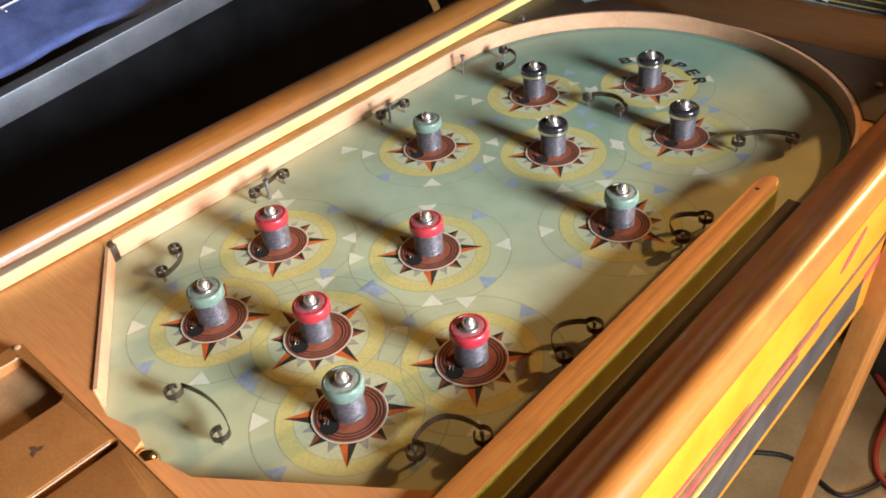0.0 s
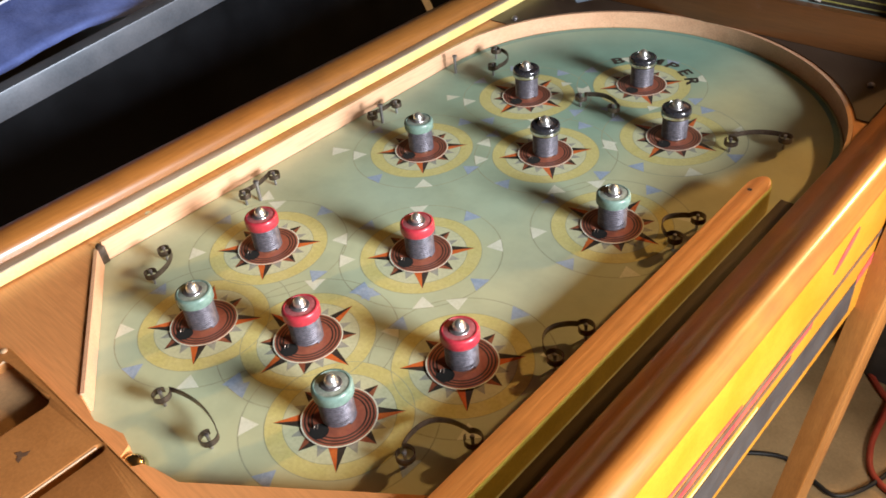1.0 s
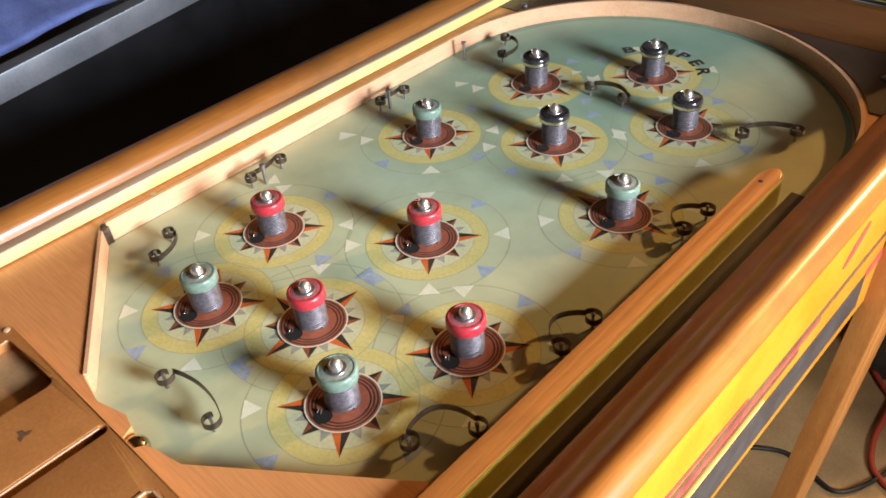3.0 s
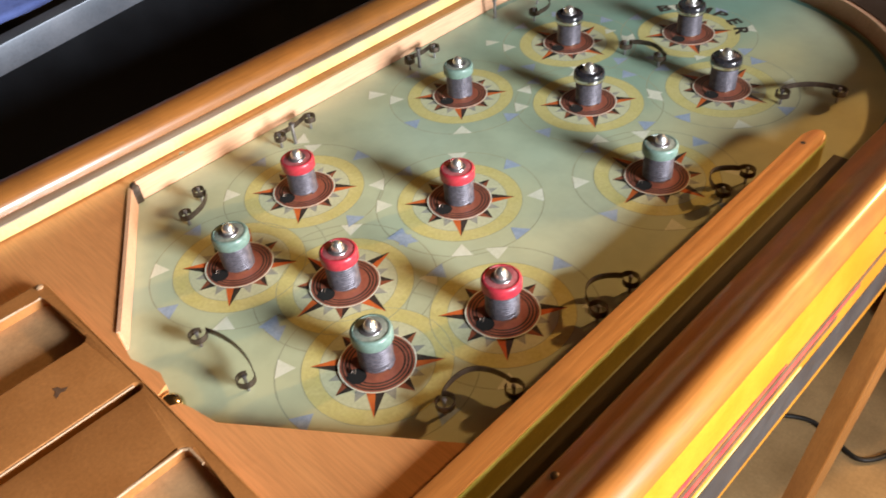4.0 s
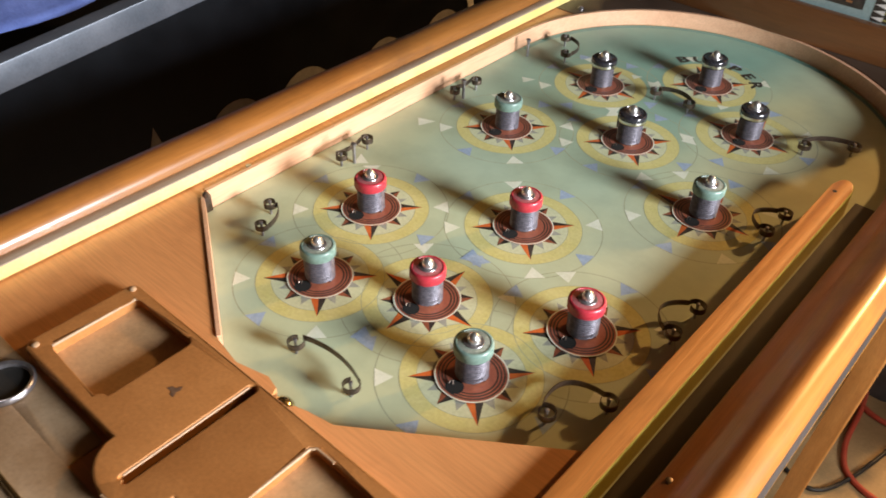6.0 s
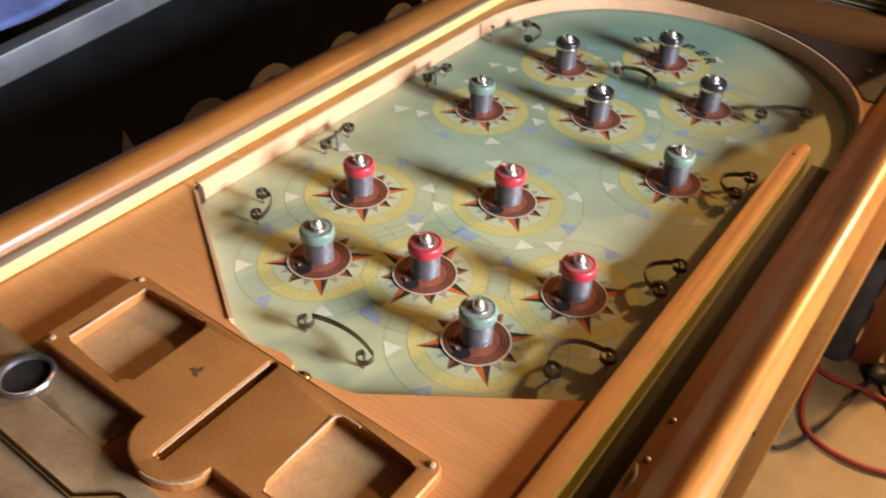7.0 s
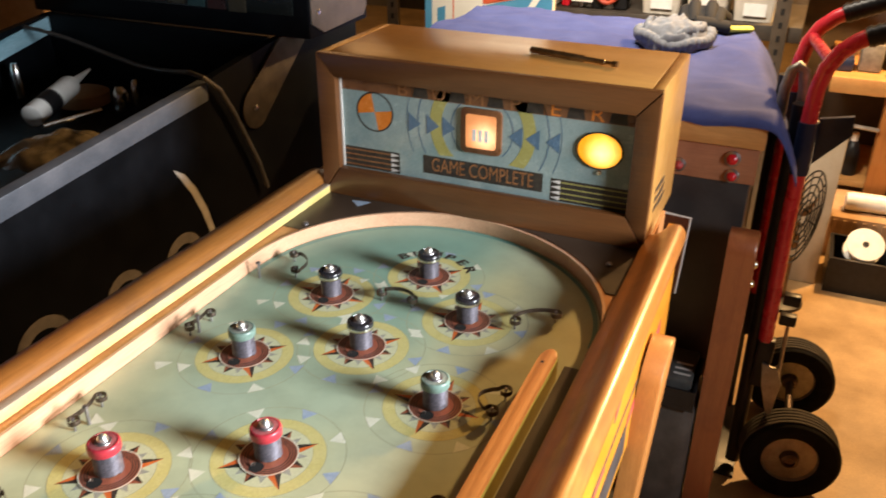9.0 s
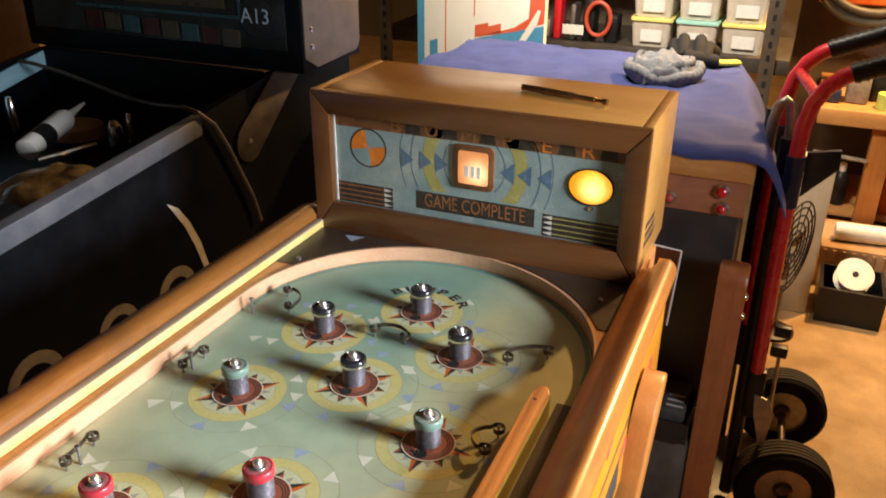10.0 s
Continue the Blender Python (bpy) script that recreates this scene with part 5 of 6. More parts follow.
def cloth(name, x0, x1, y0, y1, height, nx, ny, material, seed, amp, label, category, thick=0.006, taper=0.0):
    """A rumpled sheet of cloth with thickness."""
    bm = bm_new()
    grid = []
    for i in range(nx + 1):
        row = []
        for j in range(ny + 1):
            u, v = i / nx, j / ny
            x = x0 + (x1 - x0) * u * (1 - taper * v) + 0.012 * noise.noise((u * 5 + seed, v * 5, 1.0))
            y = y0 + (y1 - y0) * v + 0.012 * noise.noise((u * 5, v * 5 + seed, 4.0))
            n = noise.noise((x * 5 + seed, y * 5, 0.0)) + 0.5 * noise.noise((x * 13, y * 13 + seed, 2.0)) + 0.25 * noise.noise((x * 31, y * 31, seed))
            row.append(bm.verts.new((x, y, height(u, v) + amp * n)))
        grid.append(row)
    for i in range(nx):
        for j in range(ny):
            bm.faces.new((grid[i][j], grid[i + 1][j], grid[i + 1][j + 1], grid[i][j + 1]))
    r = bmesh.ops.extrude_face_region(bm, geom=bm.faces[:])
    bmesh.ops.translate(bm, verts=[v for v in r["geom"] if isinstance(v, bmesh.types.BMVert)], vec=(0, 0, -thick))
    return solid(name, bm, material, label, category, smooth=80)


blanket = cloth("moving_blanket", -0.97, -0.432, -0.60, 0.415, lambda u, v: 0.045 + 0.055 * v - 0.045 * max(0, u - 0.72) / 0.28 - 0.035 * max(0, v - 0.9) / 0.1, 60, 90, BLUE_CLOTH, 3.0, 0.012, "rumpled blue quilted moving blanket inside the black machine", "blanket")
b = bm_new()
for k in range(5):
    s = [(-0.93 + 0.10 * k + 0.006 * math.sin(9 * q), -0.5 + 0.9 * q / 14, 0.062 + 0.052 * q / 14 - (0.02 if k > 3 else 0)) for q in range(15)]
    tube(b, s, 0.0016, 5)
for k in range(6):
    s = [(-0.95 + 0.46 * q / 12, -0.45 + 0.15 * k + 0.004 * math.sin(5 * q), 0.064 + 0.055 * (0.15 + 0.15 * k) - (0.02 if q > 10 else 0)) for q in range(13)]
    tube(b, s, 0.0013, 5)
solid("quilt_stitching", b, WHITE_THREAD, "pale stitched seams of the blue blanket", "stitching", kind="stuff")

# things lying inside the black machine
bottle = thing("glue_tube", -0.72, 0.86, 0.0, "white sealant tube with a tapered nozzle inside the black machine", "tube")
m = Matrix.Translation((-0.72, 0.775, 0.030)) @ Euler((0, radians(80), radians(103))).to_matrix().to_4x4()
part("body", lathe(bm_new(), [(0.019, 0), (0.022, 0.002), (0.022, 0.135), (0.018, 0.145), (0.010, 0.155)], m, 24), WHITE_PLASTIC, bottle)
part("label_band", lathe(bm_new(), [(0.0224, 0.035), (0.0224, 0.075)], m, 24, False), DARK_PLASTIC, bottle)
part("nozzle", lathe(bm_new(), [(0.009, 0.155), (0.006, 0.185), (0.003, 0.215), (0, 0.216)], m, 16), WHITE_PLASTIC, bottle)
for x, y, z, r, h, material, name, label in (
    (-0.665, 0.955, 0.0, 0.016, 0.050, CHROME, "lamp_post", "small chromed post inside the black machine"),
    (-0.640, 0.975, 0.0, 0.010, 0.062, CHROME, "lamp_post", "thin chromed post inside the black machine"),
    (-0.505, 0.875, -0.01, 0.042, 0.03, GLASS_YELLOW, "round_bumper", "dull yellow round bumper inside the black machine"),
    (-0.80, 0.98, -0.01, 0.055, 0.035, BROWN_CARD, "round_bumper", "dull tan round bumper inside the black machine"),
    (-0.93, 0.93, 0.0, 0.012, 0.075, CHROME, "lamp_post", "bright chromed post inside the black machine"),
):
    solid(name, lathe(bm_new(), [(r, z), (r, z + h * 0.7), (r * 0.8, z + h * 0.85), (r * 0.5, z + h), (0, z + h * 1.02)], pose(x, y, 0), 24), material, label, "playfield part")
cloth("clear_wrap", -0.63, -0.47, 0.58, 0.76, lambda u, v: 0.022 + 0.03 * math.sin(3.1 * u) * math.sin(3.1 * v), 26, 26, surface("crumpled_wrap", (0.10, 0.085, 0.055), (0.2, 0.17, 0.12), 0.02, 0.2), 9.0, 0.022, "crumpled plastic wrap inside the black machine", "plastic wrap", 0.002)
solid("steel_lever", tube(bm_new(), [(-0.60, 0.70, 0.052), (-0.56, 0.80, 0.058)], 0.004, 8), CHROME, "bright steel lever inside the black machine", "lever")
solid("thin_cable", tube(bm_new(), [(-1.02, 1.03, 0.128), (-0.915, 1.0, 0.134), (-0.836, 1.0, 0.123), (-0.70, 0.99, 0.100), (-0.632, 0.98, 0.092), (-0.55, 0.95, 0.098), (-0.45, 0.89, 0.120), (-0.385, 0.850, 0.136), (-0.354, 0.850, 0.130), (-0.350, 0.887, 0.098), (-0.350, 0.92, 0.044), (-0.350, 0.947, -0.011), (-0.350, 0.98, -0.077), (-0.350, 1.0, -0.14)], 0.0045, 8), surface("grey_cable", (0.05, 0.05, 0.05), (0.09, 0.085, 0.08), 0.03, 0.4), "thin dark cable hanging over the black machine's rail", "cable")

# ---- the covered machine behind ----
def covered_machine():
    x0, x1, y0, y1 = -0.25, 0.588, 1.30, 2.10
    ob = thing("covered_machine", 0.17, 1.86, -FLOOR, "dark machine with pine rails under a blue cover", "arcade machine")
    part("pine_rail", box(bm_new(), x0, x1, y0 - 0.012, y0 + 0.03, -0.017, 0.034, 0.004), PALE_PINE, ob, "orange pine top rail")
    front = part("front_board", box(bm_new(), x0, x1 - 0.008, y0, y0 + 0.022, -0.093, -0.0175, 0.002), PINK_PINE, ob, "reddish pine front board")
    part("body", box(bm_new(), x0 + 0.005, x1 - 0.016, y0 + 0.006, y1, -0.56, -0.0935, 0.003), PANEL_GREY, ob, "dark grey body panel")
    for x, z, r, material in ((0.533, -0.043, 0.0115, RED_LENS), (0.537, -0.078, 0.010, RED_LENS), (0.434, -0.070, 0.010, STRIPE_RED)):
        bt = part("button_ring", lathe(bm_new(), [(r + 0.004, 0), (r + 0.004, 0.004), (r, 0.006)], upright(x, z, y0 - 0.0005), 18), STEEL, front)
        part("button", lathe(bm_new(), [(r, 0.003), (r * 0.9, 0.009), (r * 0.5, 0.013), (0, 0.0145)], upright(x, z, y0 - 0.0005), 18), material, bt, "round red button")
    for x in (x0 + 0.03, x1 - 0.03):
        part("leg", box(bm_new(), x - 0.03, x + 0.03, y1 - 0.07, y1 - 0.01, -FLOOR, -0.561, 0.004), RED_WOOD, ob)
    # the tall red-brown front leg with its bolts
    b = prism(bm_new(), [(0.0, -FLOOR), (0.075, -FLOOR), (0.075, -0.205)] + arc(0.0375, -0.200, 0.0375, 0.038, 0, 180, 12) + [(0.0, -0.205)], 0, 0.055, 0.006)
    bmesh.ops.transform(b, matrix=Matrix(((0, 0, 1, 0.556), (1, 0, 0, 1.205), (0, 1, 0, 0), (0, 0, 0, 1))), verts=b.verts)
    leg = part("leg", b, RED_WOOD, ob, "red-brown wooden leg with a rounded top")
    for z in (-0.232, -0.275):
        part("leg_bolt", lathe(bm_new(), [(0.009, 0), (0.008, 0.003), (0.004, 0.006), (0, 0.006)], Matrix(((0, 0, 1, 0.611), (1, 0, 0, 1.242), (0, 1, 0, z), (0, 0, 0, 1))), 14), CHROME, leg)
    part("leg_foot", lathe(bm_new(), [(0.03, 0), (0.034, 0.006), (0.03, 0.014), (0.012, 0.02)], pose(0.620, 1.195, -FLOOR), 18), DARK_PLASTIC, leg)
    part("leg", box(bm_new(), x0 + 0.01, x0 + 0.07, 1.205, 1.28, -FLOOR, -0.2, 0.006), RED_WOOD, ob)
    return ob


covered_machine()


def drape(u, v):
    z = 0.046 + 0.020 * math.sin(3.1 * v) * (1 - 0.5 * u)
    if u > 0.935:
        z -= ((u - 0.935) / 0.065) ** 1.4 * (0.070 + 0.03 * (1 - v))
    if v < 0.03:
        z -= (0.03 - v) * 0.5
    if v > 0.93:
        z -= (v - 0.93) * 1.2
    return z


cover = cloth("machine_cover", -0.27, 0.655, 1.280, 2.16, drape, 70, 70, BLUE_COVER, 8.0, 0.014, "faded blue padded cover draped over the machine", "cover", 0.008, 0.14)


def beanie():
    b = bm_new()
    c = Vector((0.328, 1.745, 0.062))
    n, m = 44, 20
    grid = []
    for j in range(m + 1):
        t = j / m
        row = []
        for i in range(n):
            a = math.tau * i / n
            r = (0.088 * (1 - 0.75 * t ** 3.0)) * (1 + 0.10 * noise.noise((math.cos(a) * 2, math.sin(a) * 2, t * 3))) * (1 + 0.035 * math.cos(20 * a) * (t < 0.45))
            z = 0.062 * t + 0.016 * noise.noise((math.cos(a) * 3, math.sin(a) * 3, t * 5 + 2))
            row.append(b.verts.new(c + Vector((r * math.cos(a), 0.85 * r * math.sin(a), z))))
        grid.append(row)
    for j in range(m):
        for i in range(n):
            b.faces.new((grid[j][i], grid[j][(i + 1) % n], grid[j + 1][(i + 1) % n], grid[j + 1][i]))
    b.faces.new(grid[0][::-1]), b.faces.new(grid[-1])
    hat = thing("knit_hat", c.x, c.y, c.z, "grey ribbed wool hat lying on the blue cover", "hat")
    part("crown", b, GREY_WOOL, hat, smooth=80)
    for turn, (rx, ry, z0) in enumerate(((0.088, 0.074, 0.004), (0.066, 0.054, 0.020))):
        fold = bm_new()
        rows = []
        for k in range(120):
            a = math.tau * k / 120
            rib = 1 + 0.035 * math.cos(34 * a)
            wave = 0.008 * math.sin(2 * a + 1 + turn) + 0.004 * math.sin(5 * a)
            rows.append([fold.verts.new(c + Vector((rx * rib * q * math.cos(a), ry * rib * q * math.sin(a), z0 + h + wave))) for q, h in ((0.94, 0.0), (1.05, 0.006), (1.09, 0.018), (1.03, 0.028), (0.90, 0.030), (0.84, 0.020))])
        for k in range(120):
            p, q = rows[k], rows[(k + 1) % 120]
            for i in range(6):
                fold.faces.new((p[i], q[i], q[(i + 1) % 6], p[(i + 1) % 6]))
        part("ribbed_fold", fold, GREY_WOOL, hat, "ribbed knitted fold", smooth=80)


beanie()

glove = thing("work_glove", 0.36, 1.99, 0.06, "black work glove with a yellow-green cuff on the cover", "glove")
for k in range(5):
    finger = tube(bm_new(), [(0.320 + 0.020 * k, 1.965, 0.072), (0.312 + 0.022 * k, 2.01, 0.096 + 0.016 * (k % 2)), (0.300 + 0.028 * k, 2.07, 0.072)], 0.016, 10)
    part("finger", finger, BLACK_CLOTH, glove, smooth=80)
b = tube(bm_new(), [(0.345, 1.955, 0.076), (0.385, 1.965, 0.072), (0.425, 1.985, 0.064)], 0.026, 12, flat=0.7)
part("palm", b, BLACK_CLOTH, glove, smooth=80)
part("cuff", tube(bm_new(), [(0.420, 1.985, 0.060), (0.450, 2.01, 0.057), (0.478, 2.04, 0.054)], 0.016, 12, flat=0.5), YELLOW_CLOTH, glove, "yellow-green cuff", smooth=80)

# ---- the painted panel standing behind ----
panel = thing("art_panel", -0.36, 2.35, -FLOOR, "white panel with red and blue pinball art standing upright", "art panel")
board = part("board", box(bm_new(), -0.605, -0.150, 2.33, 2.36, -FLOOR, 0.62, 0.003), SIGN_WHITE, panel, "white painted board")
fy = 2.3296
for name, pts, material in (
    ("blue_edge", [(-0.6055, -0.3), (-0.580, -0.3), (-0.580, 0.62), (-0.6055, 0.62)], SIGN_BLUE),
    ("red_line", [(-0.502, -0.3), (-0.498, -0.3), (-0.498, 0.62), (-0.502, 0.62)], SIGN_RED),
    ("red_line", [(-0.398, 0.07), (-0.394, 0.07), (-0.394, 0.62), (-0.398, 0.62)], SIGN_RED),
    ("blue_block", [(-0.405, -0.30), (-0.152, -0.30), (-0.152, 0.055), (-0.395, -0.005)], SIGN_BLUE),
    ("red_block", [(-0.395, 0.0), (-0.255, 0.042), (-0.205, 0.075), (-0.20, 0.20), (-0.152, 0.20), (-0.152, 0.062), (-0.25, 0.03)], SIGN_RED),
    ("red_block", [(-0.393, 0.002), (-0.30, 0.024), (-0.30, 0.052), (-0.345, 0.040), (-0.345, 0.052), (-0.393, 0.040)], SIGN_RED),
    ("blue_block", [(-0.560, -0.10), (-0.530, -0.10), (-0.530, -0.015), (-0.560, -0.025)], SIGN_BLUE),
    ("blue_block", [(-0.435, -0.12), (-0.400, -0.12), (-0.400, -0.075), (-0.420, -0.06), (-0.435, -0.075)], SIGN_BLUE),
):
    t = poly(bm_new(), pts, 0)
    bmesh.ops.transform(t, matrix=upright(0, 0, fy - (0.0006 if "red" in name else 0.0003)), verts=t.verts)
    part(name, t, material, board, smooth=0)
for k in range(2):
    t = poly(bm_new(), [(-0.39, -0.075 - 0.035 * k), (-0.152, -0.035 - 0.035 * k), (-0.152, -0.025 - 0.035 * k), (-0.39, -0.066 - 0.035 * k)], 0)
    bmesh.ops.transform(t, matrix=upright(0, 0, fy - 0.0006), verts=t.verts)
    part("red_line", t, SIGN_RED, board, smooth=0)
t = poly(bm_new(), [(-0.262, -0.045), (-0.175, 0.105), (-0.165, 0.102), (-0.175, 0.06), (-0.245, -0.05)], 0)
bmesh.ops.transform(t, matrix=upright(0, 0, fy - 0.0009), verts=t.verts)
part("white_streak", t, SIGN_WHITE, board, smooth=0)


# ---- the hand truck ----
def wheel(x, y, z, r, parent):
    m = Matrix.Translation((x, y, z)) @ pose(0, 0, 0, 90, 0, 8)
    w = 0.036
    tyre = part("tyre", lathe(bm_new(), [(r * 0.56, -w * 0.7), (r * 0.72, -w), (r * 0.92, -w * 0.95), (r * 0.985, -w * 0.7), (r * 0.985, w * 0.7), (r * 0.92, w * 0.95), (r * 0.72, w), (r * 0.56, w * 0.7)], m, 48, False), TYRE, parent, "black rubber tyre", smooth=40)
    for k in range(5):
        o = (-0.62 + 0.31 * k) * w
        part("tread_rib", lathe(bm_new(), [(r * 0.98, o - 0.004), (r, o - 0.003), (r, o + 0.003), (r * 0.98, o + 0.004)], m, 48, False), TYRE_TREAD, tyre, smooth=40)
    rim = part("rim", lathe(bm_new(), [(r * 0.57, -w * 0.72), (r * 0.54, -w * 0.5), (r * 0.42, -w * 0.35), (r * 0.36, -w * 0.5), (r * 0.30, -w * 0.55), (r * 0.2, -w * 0.5), (r * 0.2, w * 0.5), (r * 0.36, w * 0.5), (r * 0.54, w * 0.5), (r * 0.57, w * 0.72)], m, 36, False), GALV, parent, "dull galvanised rim", smooth=40)
    for s in (-1, 1):
        part("hub_cap", lathe(bm_new(), [(r * 0.2, s * w * 0.5), (r * 0.17, s * w * 0.85), (r * 0.1, s * w * 0.95), (r * 0.09, s * w * 0.8), (0, s * w * 0.8)], m, 24, False), STRIP, rim)


def hand_truck():
    ob = thing("hand_truck", 0.68, 1.5, -FLOOR, "red folding hand truck with black rubber wheels and grips", "hand truck")
    ya, yb = 1.385, 1.60
    wheel(0.762, 1.374, -0.7605, 0.1095, ob)
    wheel(0.744, 1.690, -0.7605, 0.1095, ob)
    part("axle", tube(bm_new(), [(0.761, 1.38, -0.7605), (0.745, 1.685, -0.7605)], 0.009, 10), STRIP, ob)
    for y, dx in ((ya, 0.0), (yb, -0.040)):
        path = [(0.662 + dx, y, -0.48), (0.656 + dx, y, -0.2), (0.655 + dx, y, 0.03), (0.657 + dx, y, 0.085), (0.666 + dx, y, 0.128), (0.684 + dx, y, 0.160), (0.708 + dx, y, 0.182), (0.722 + dx, y, 0.190)]
        part("red_tube", tube(bm_new(), path, 0.0155, 14), RED_TUBE, ob, "glossy red steel tube", smooth=70)
        grip = part("grip", tube(bm_new(), [(0.7225 + dx, y, 0.1903), (0.80 + dx, y, 0.222), (0.838 + dx, y, 0.238)], 0.0185, 14), DARK_PLASTIC, ob, "black ribbed rubber grip", smooth=70)
        for k in range(9):
            c = Vector((0.730 + dx, y, 0.1935)).lerp(Vector((0.83 + dx, y, 0.2345)), k / 8)
            part("grip_rib", tube(bm_new(), [c - Vector((0.0022, 0, 0.0009)), c + Vector((0.0022, 0, 0.0009))], 0.0205, 14), DARK_PLASTIC, grip)
        part("sleeve", tube(bm_new(), [(0.656 + dx, y, -0.085), (0.655 + dx, y, 0.022)], 0.0185, 14), BLUE_PLASTIC, ob, "dark blue sleeve", smooth=70)
        part("black_tube", tube(bm_new(), [(0.636 + dx, y + 0.02, 0.05), (0.638 + dx, y + 0.02, -0.3), (0.645 + dx, y + 0.02, -0.84)], 0.0165, 14), DARK_PLASTIC, ob, "black steel tube", smooth=70)
        part("fork", box(bm_new(), 0.648 + dx, 0.684 + dx, y - 0.012, y + 0.016, -0.60, -0.475, 0.004), DARK_PLASTIC, ob)
        part("wheel_bracket", prism(bm_new(), [(0.665 + dx, -0.53), (0.70 + dx, -0.54), (0.712 + dx, -0.575), (0.705 + dx, -0.66), (0.694 + dx, -0.665), (0.672 + dx, -0.585)], 0, 0.006, 0.001, upright(0, 0, y - 0.013)), GALV, ob, "bright steel wheel bracket")
    part("cross_bar", tube(bm_new(), [(0.672, ya, 0.140), (0.632, yb, 0.140)], 0.011, 12), RED_TUBE, ob)
    part("loop_handle", tube(bm_new(), [(0.600, 1.44, -0.02), (0.600, 1.44, 0.07), (0.607, 1.44, 0.105), (0.618, 1.44, 0.115), (0.630, 1.44, 0.105), (0.636, 1.44, 0.07), (0.636, 1.44, -0.05)], 0.011, 12), GALV, ob, "grey bent steel loop", smooth=70)
    part("gusset", prism(bm_new(), [(0.674, 0.020), (0.735, 0.032), (0.738, -0.006), (0.676, -0.075)], 0, 0.012, 0.001, upright(0, 0, 1.43)), BLUE_PLASTIC, ob, "dark blue steel gusset")
    part("toe_plate", box(bm_new(), 0.50, 0.655, ya - 0.02, yb + 0.05, -FLOOR, -FLOOR + 0.008, 0.002), DARK_PLASTIC, ob)
    for z in (-0.37, -0.42):
        part("catch", box(bm_new(), 0.680, 0.715, ya - 0.006, ya + 0.016, z - 0.014, z + 0.012, 0.004), DARK_PLASTIC, ob)
    part("brace_wire", tube(bm_new(), [(0.70, ya, -0.43), (0.704, ya, -0.60), (0.695, ya, -0.70), (0.72, ya, -0.745)], 0.004, 8), GALV, ob)


hand_truck()

# ---- low things beside the leg ----
pic = thing("framed_glass", 0.445, 1.22, -0.345, "dark glass panel with a white edge leaning upright", "glass panel")
m = Matrix.Translation((0.408, 1.215, -0.312)) @ pose(0, 0, 0, 94, 0, 0)
part("pane", prism(bm_new(), [(0, 0), (0.064, 0), (0.074, 0.175), (0, 0.18)], 0, 0.005, 0, m), surface("dark_red_glass", (0.045, 0.012, 0.007), (0.11, 0.035, 0.015), 0.04, 0.55, shine=0.2), pic)
part("white_edge", tube(bm_new(), [m @ Vector(p) for p in ((0.064, 0, 0.004), (0.074, 0.175, 0.004), (0, 0.18, 0.004))], 0.0028, 6), WHITE_EDGE, pic)
crate = thing("parts_crate", 0.50, 1.26, -0.565, "low black crate holding a dark keypad unit", "crate")
b = bm_new()
box(b, 0.425, 0.548, 1.17, 1.36, -0.565, -0.555)
for q in ((0.425, 0.43, 1.17, 1.36), (0.543, 0.548, 1.17, 1.36), (0.4305, 0.5425, 1.17, 1.175), (0.4305, 0.5425, 1.355, 1.36)):
    box(b, *q, -0.5545, -0.515)
part("tray", b, DARK_PLASTIC, crate)
lid = part("lid", box(bm_new(), 0.420, 0.543, 1.352, 1.358, -0.514, -0.400, 0.001), PANEL_GREY, crate, "dark lid with a white edge")
part("white_edge", tube(bm_new(), [(0.420, 1.350, -0.401), (0.543, 1.350, -0.399), (0.541, 1.350, -0.50)], 0.0028, 6), WHITE_EDGE, lid)
unit = part("keypad_unit", box(bm_new(), 0.444, 0.536, 1.19, 1.33, -0.5545, -0.50, 0.004), surface("keypad_grey", (0.05, 0.05, 0.048), (0.08, 0.08, 0.075), 0.02, 0.5), crate, "dark grey keypad unit")
for i in range(4):
    for j in range(3):
        part("key", box(bm_new(), 0.452 + 0.011 * j, 0.460 + 0.011 * j, 1.20 + 0.014 * i, 1.21 + 0.014 * i, -0.4998, -0.497, 0.001), DARK_PLASTIC, unit)
for i in range(3):
    part("label_bar", box(bm_new(), 0.495, 0.530, 1.205 + 0.02 * i, 1.211 + 0.02 * i, -0.4998, -0.4992), WHITE_EDGE, unit)
part("red_clip", box(bm_new(), 0.436, 0.452, 1.168, 1.176, -0.50, -0.492, 0.002), RED_LENS, crate)
stool = prism(bm_new(), round_rect(0.42, 0.552, 1.18, 1.36, 0.03), -FLOOR, -0.5655, 0.02)
solid("step_stool", stool, surface("dark_stool", (0.05, 0.045, 0.04), (0.09, 0.08, 0.07), 0.05, 0.6), "dark rounded plastic stool under the crate", "stool")

# ---- cables on the floor ----
fz = -FLOOR + 0.006


def floor_cable(points, r, material, label):
    pts = [Vector((*p, fz + (p[2] if len(p) > 2 else 0))) if len(p) == 2 else Vector((p[0], p[1], fz + p[2])) for p in points]
    path = []
    for i in range(len(pts) - 1):
        a, b, c, d = pts[max(i - 1, 0)], pts[i], pts[i + 1], pts[min(i + 2, len(pts) - 1)]
        for k in range(8):
            t = k / 8
            path.append(0.5 * ((2 * b) + (c - a) * t + (2 * a - 5 * b + 4 * c - d) * t * t + (3 * b - a - 3 * c + d) * t ** 3))
    path.append(pts[-1])
    solid("floor_cable", tube(bm_new(), path, r, 8), material, label, "cable", "cables on the floor", smooth=80)


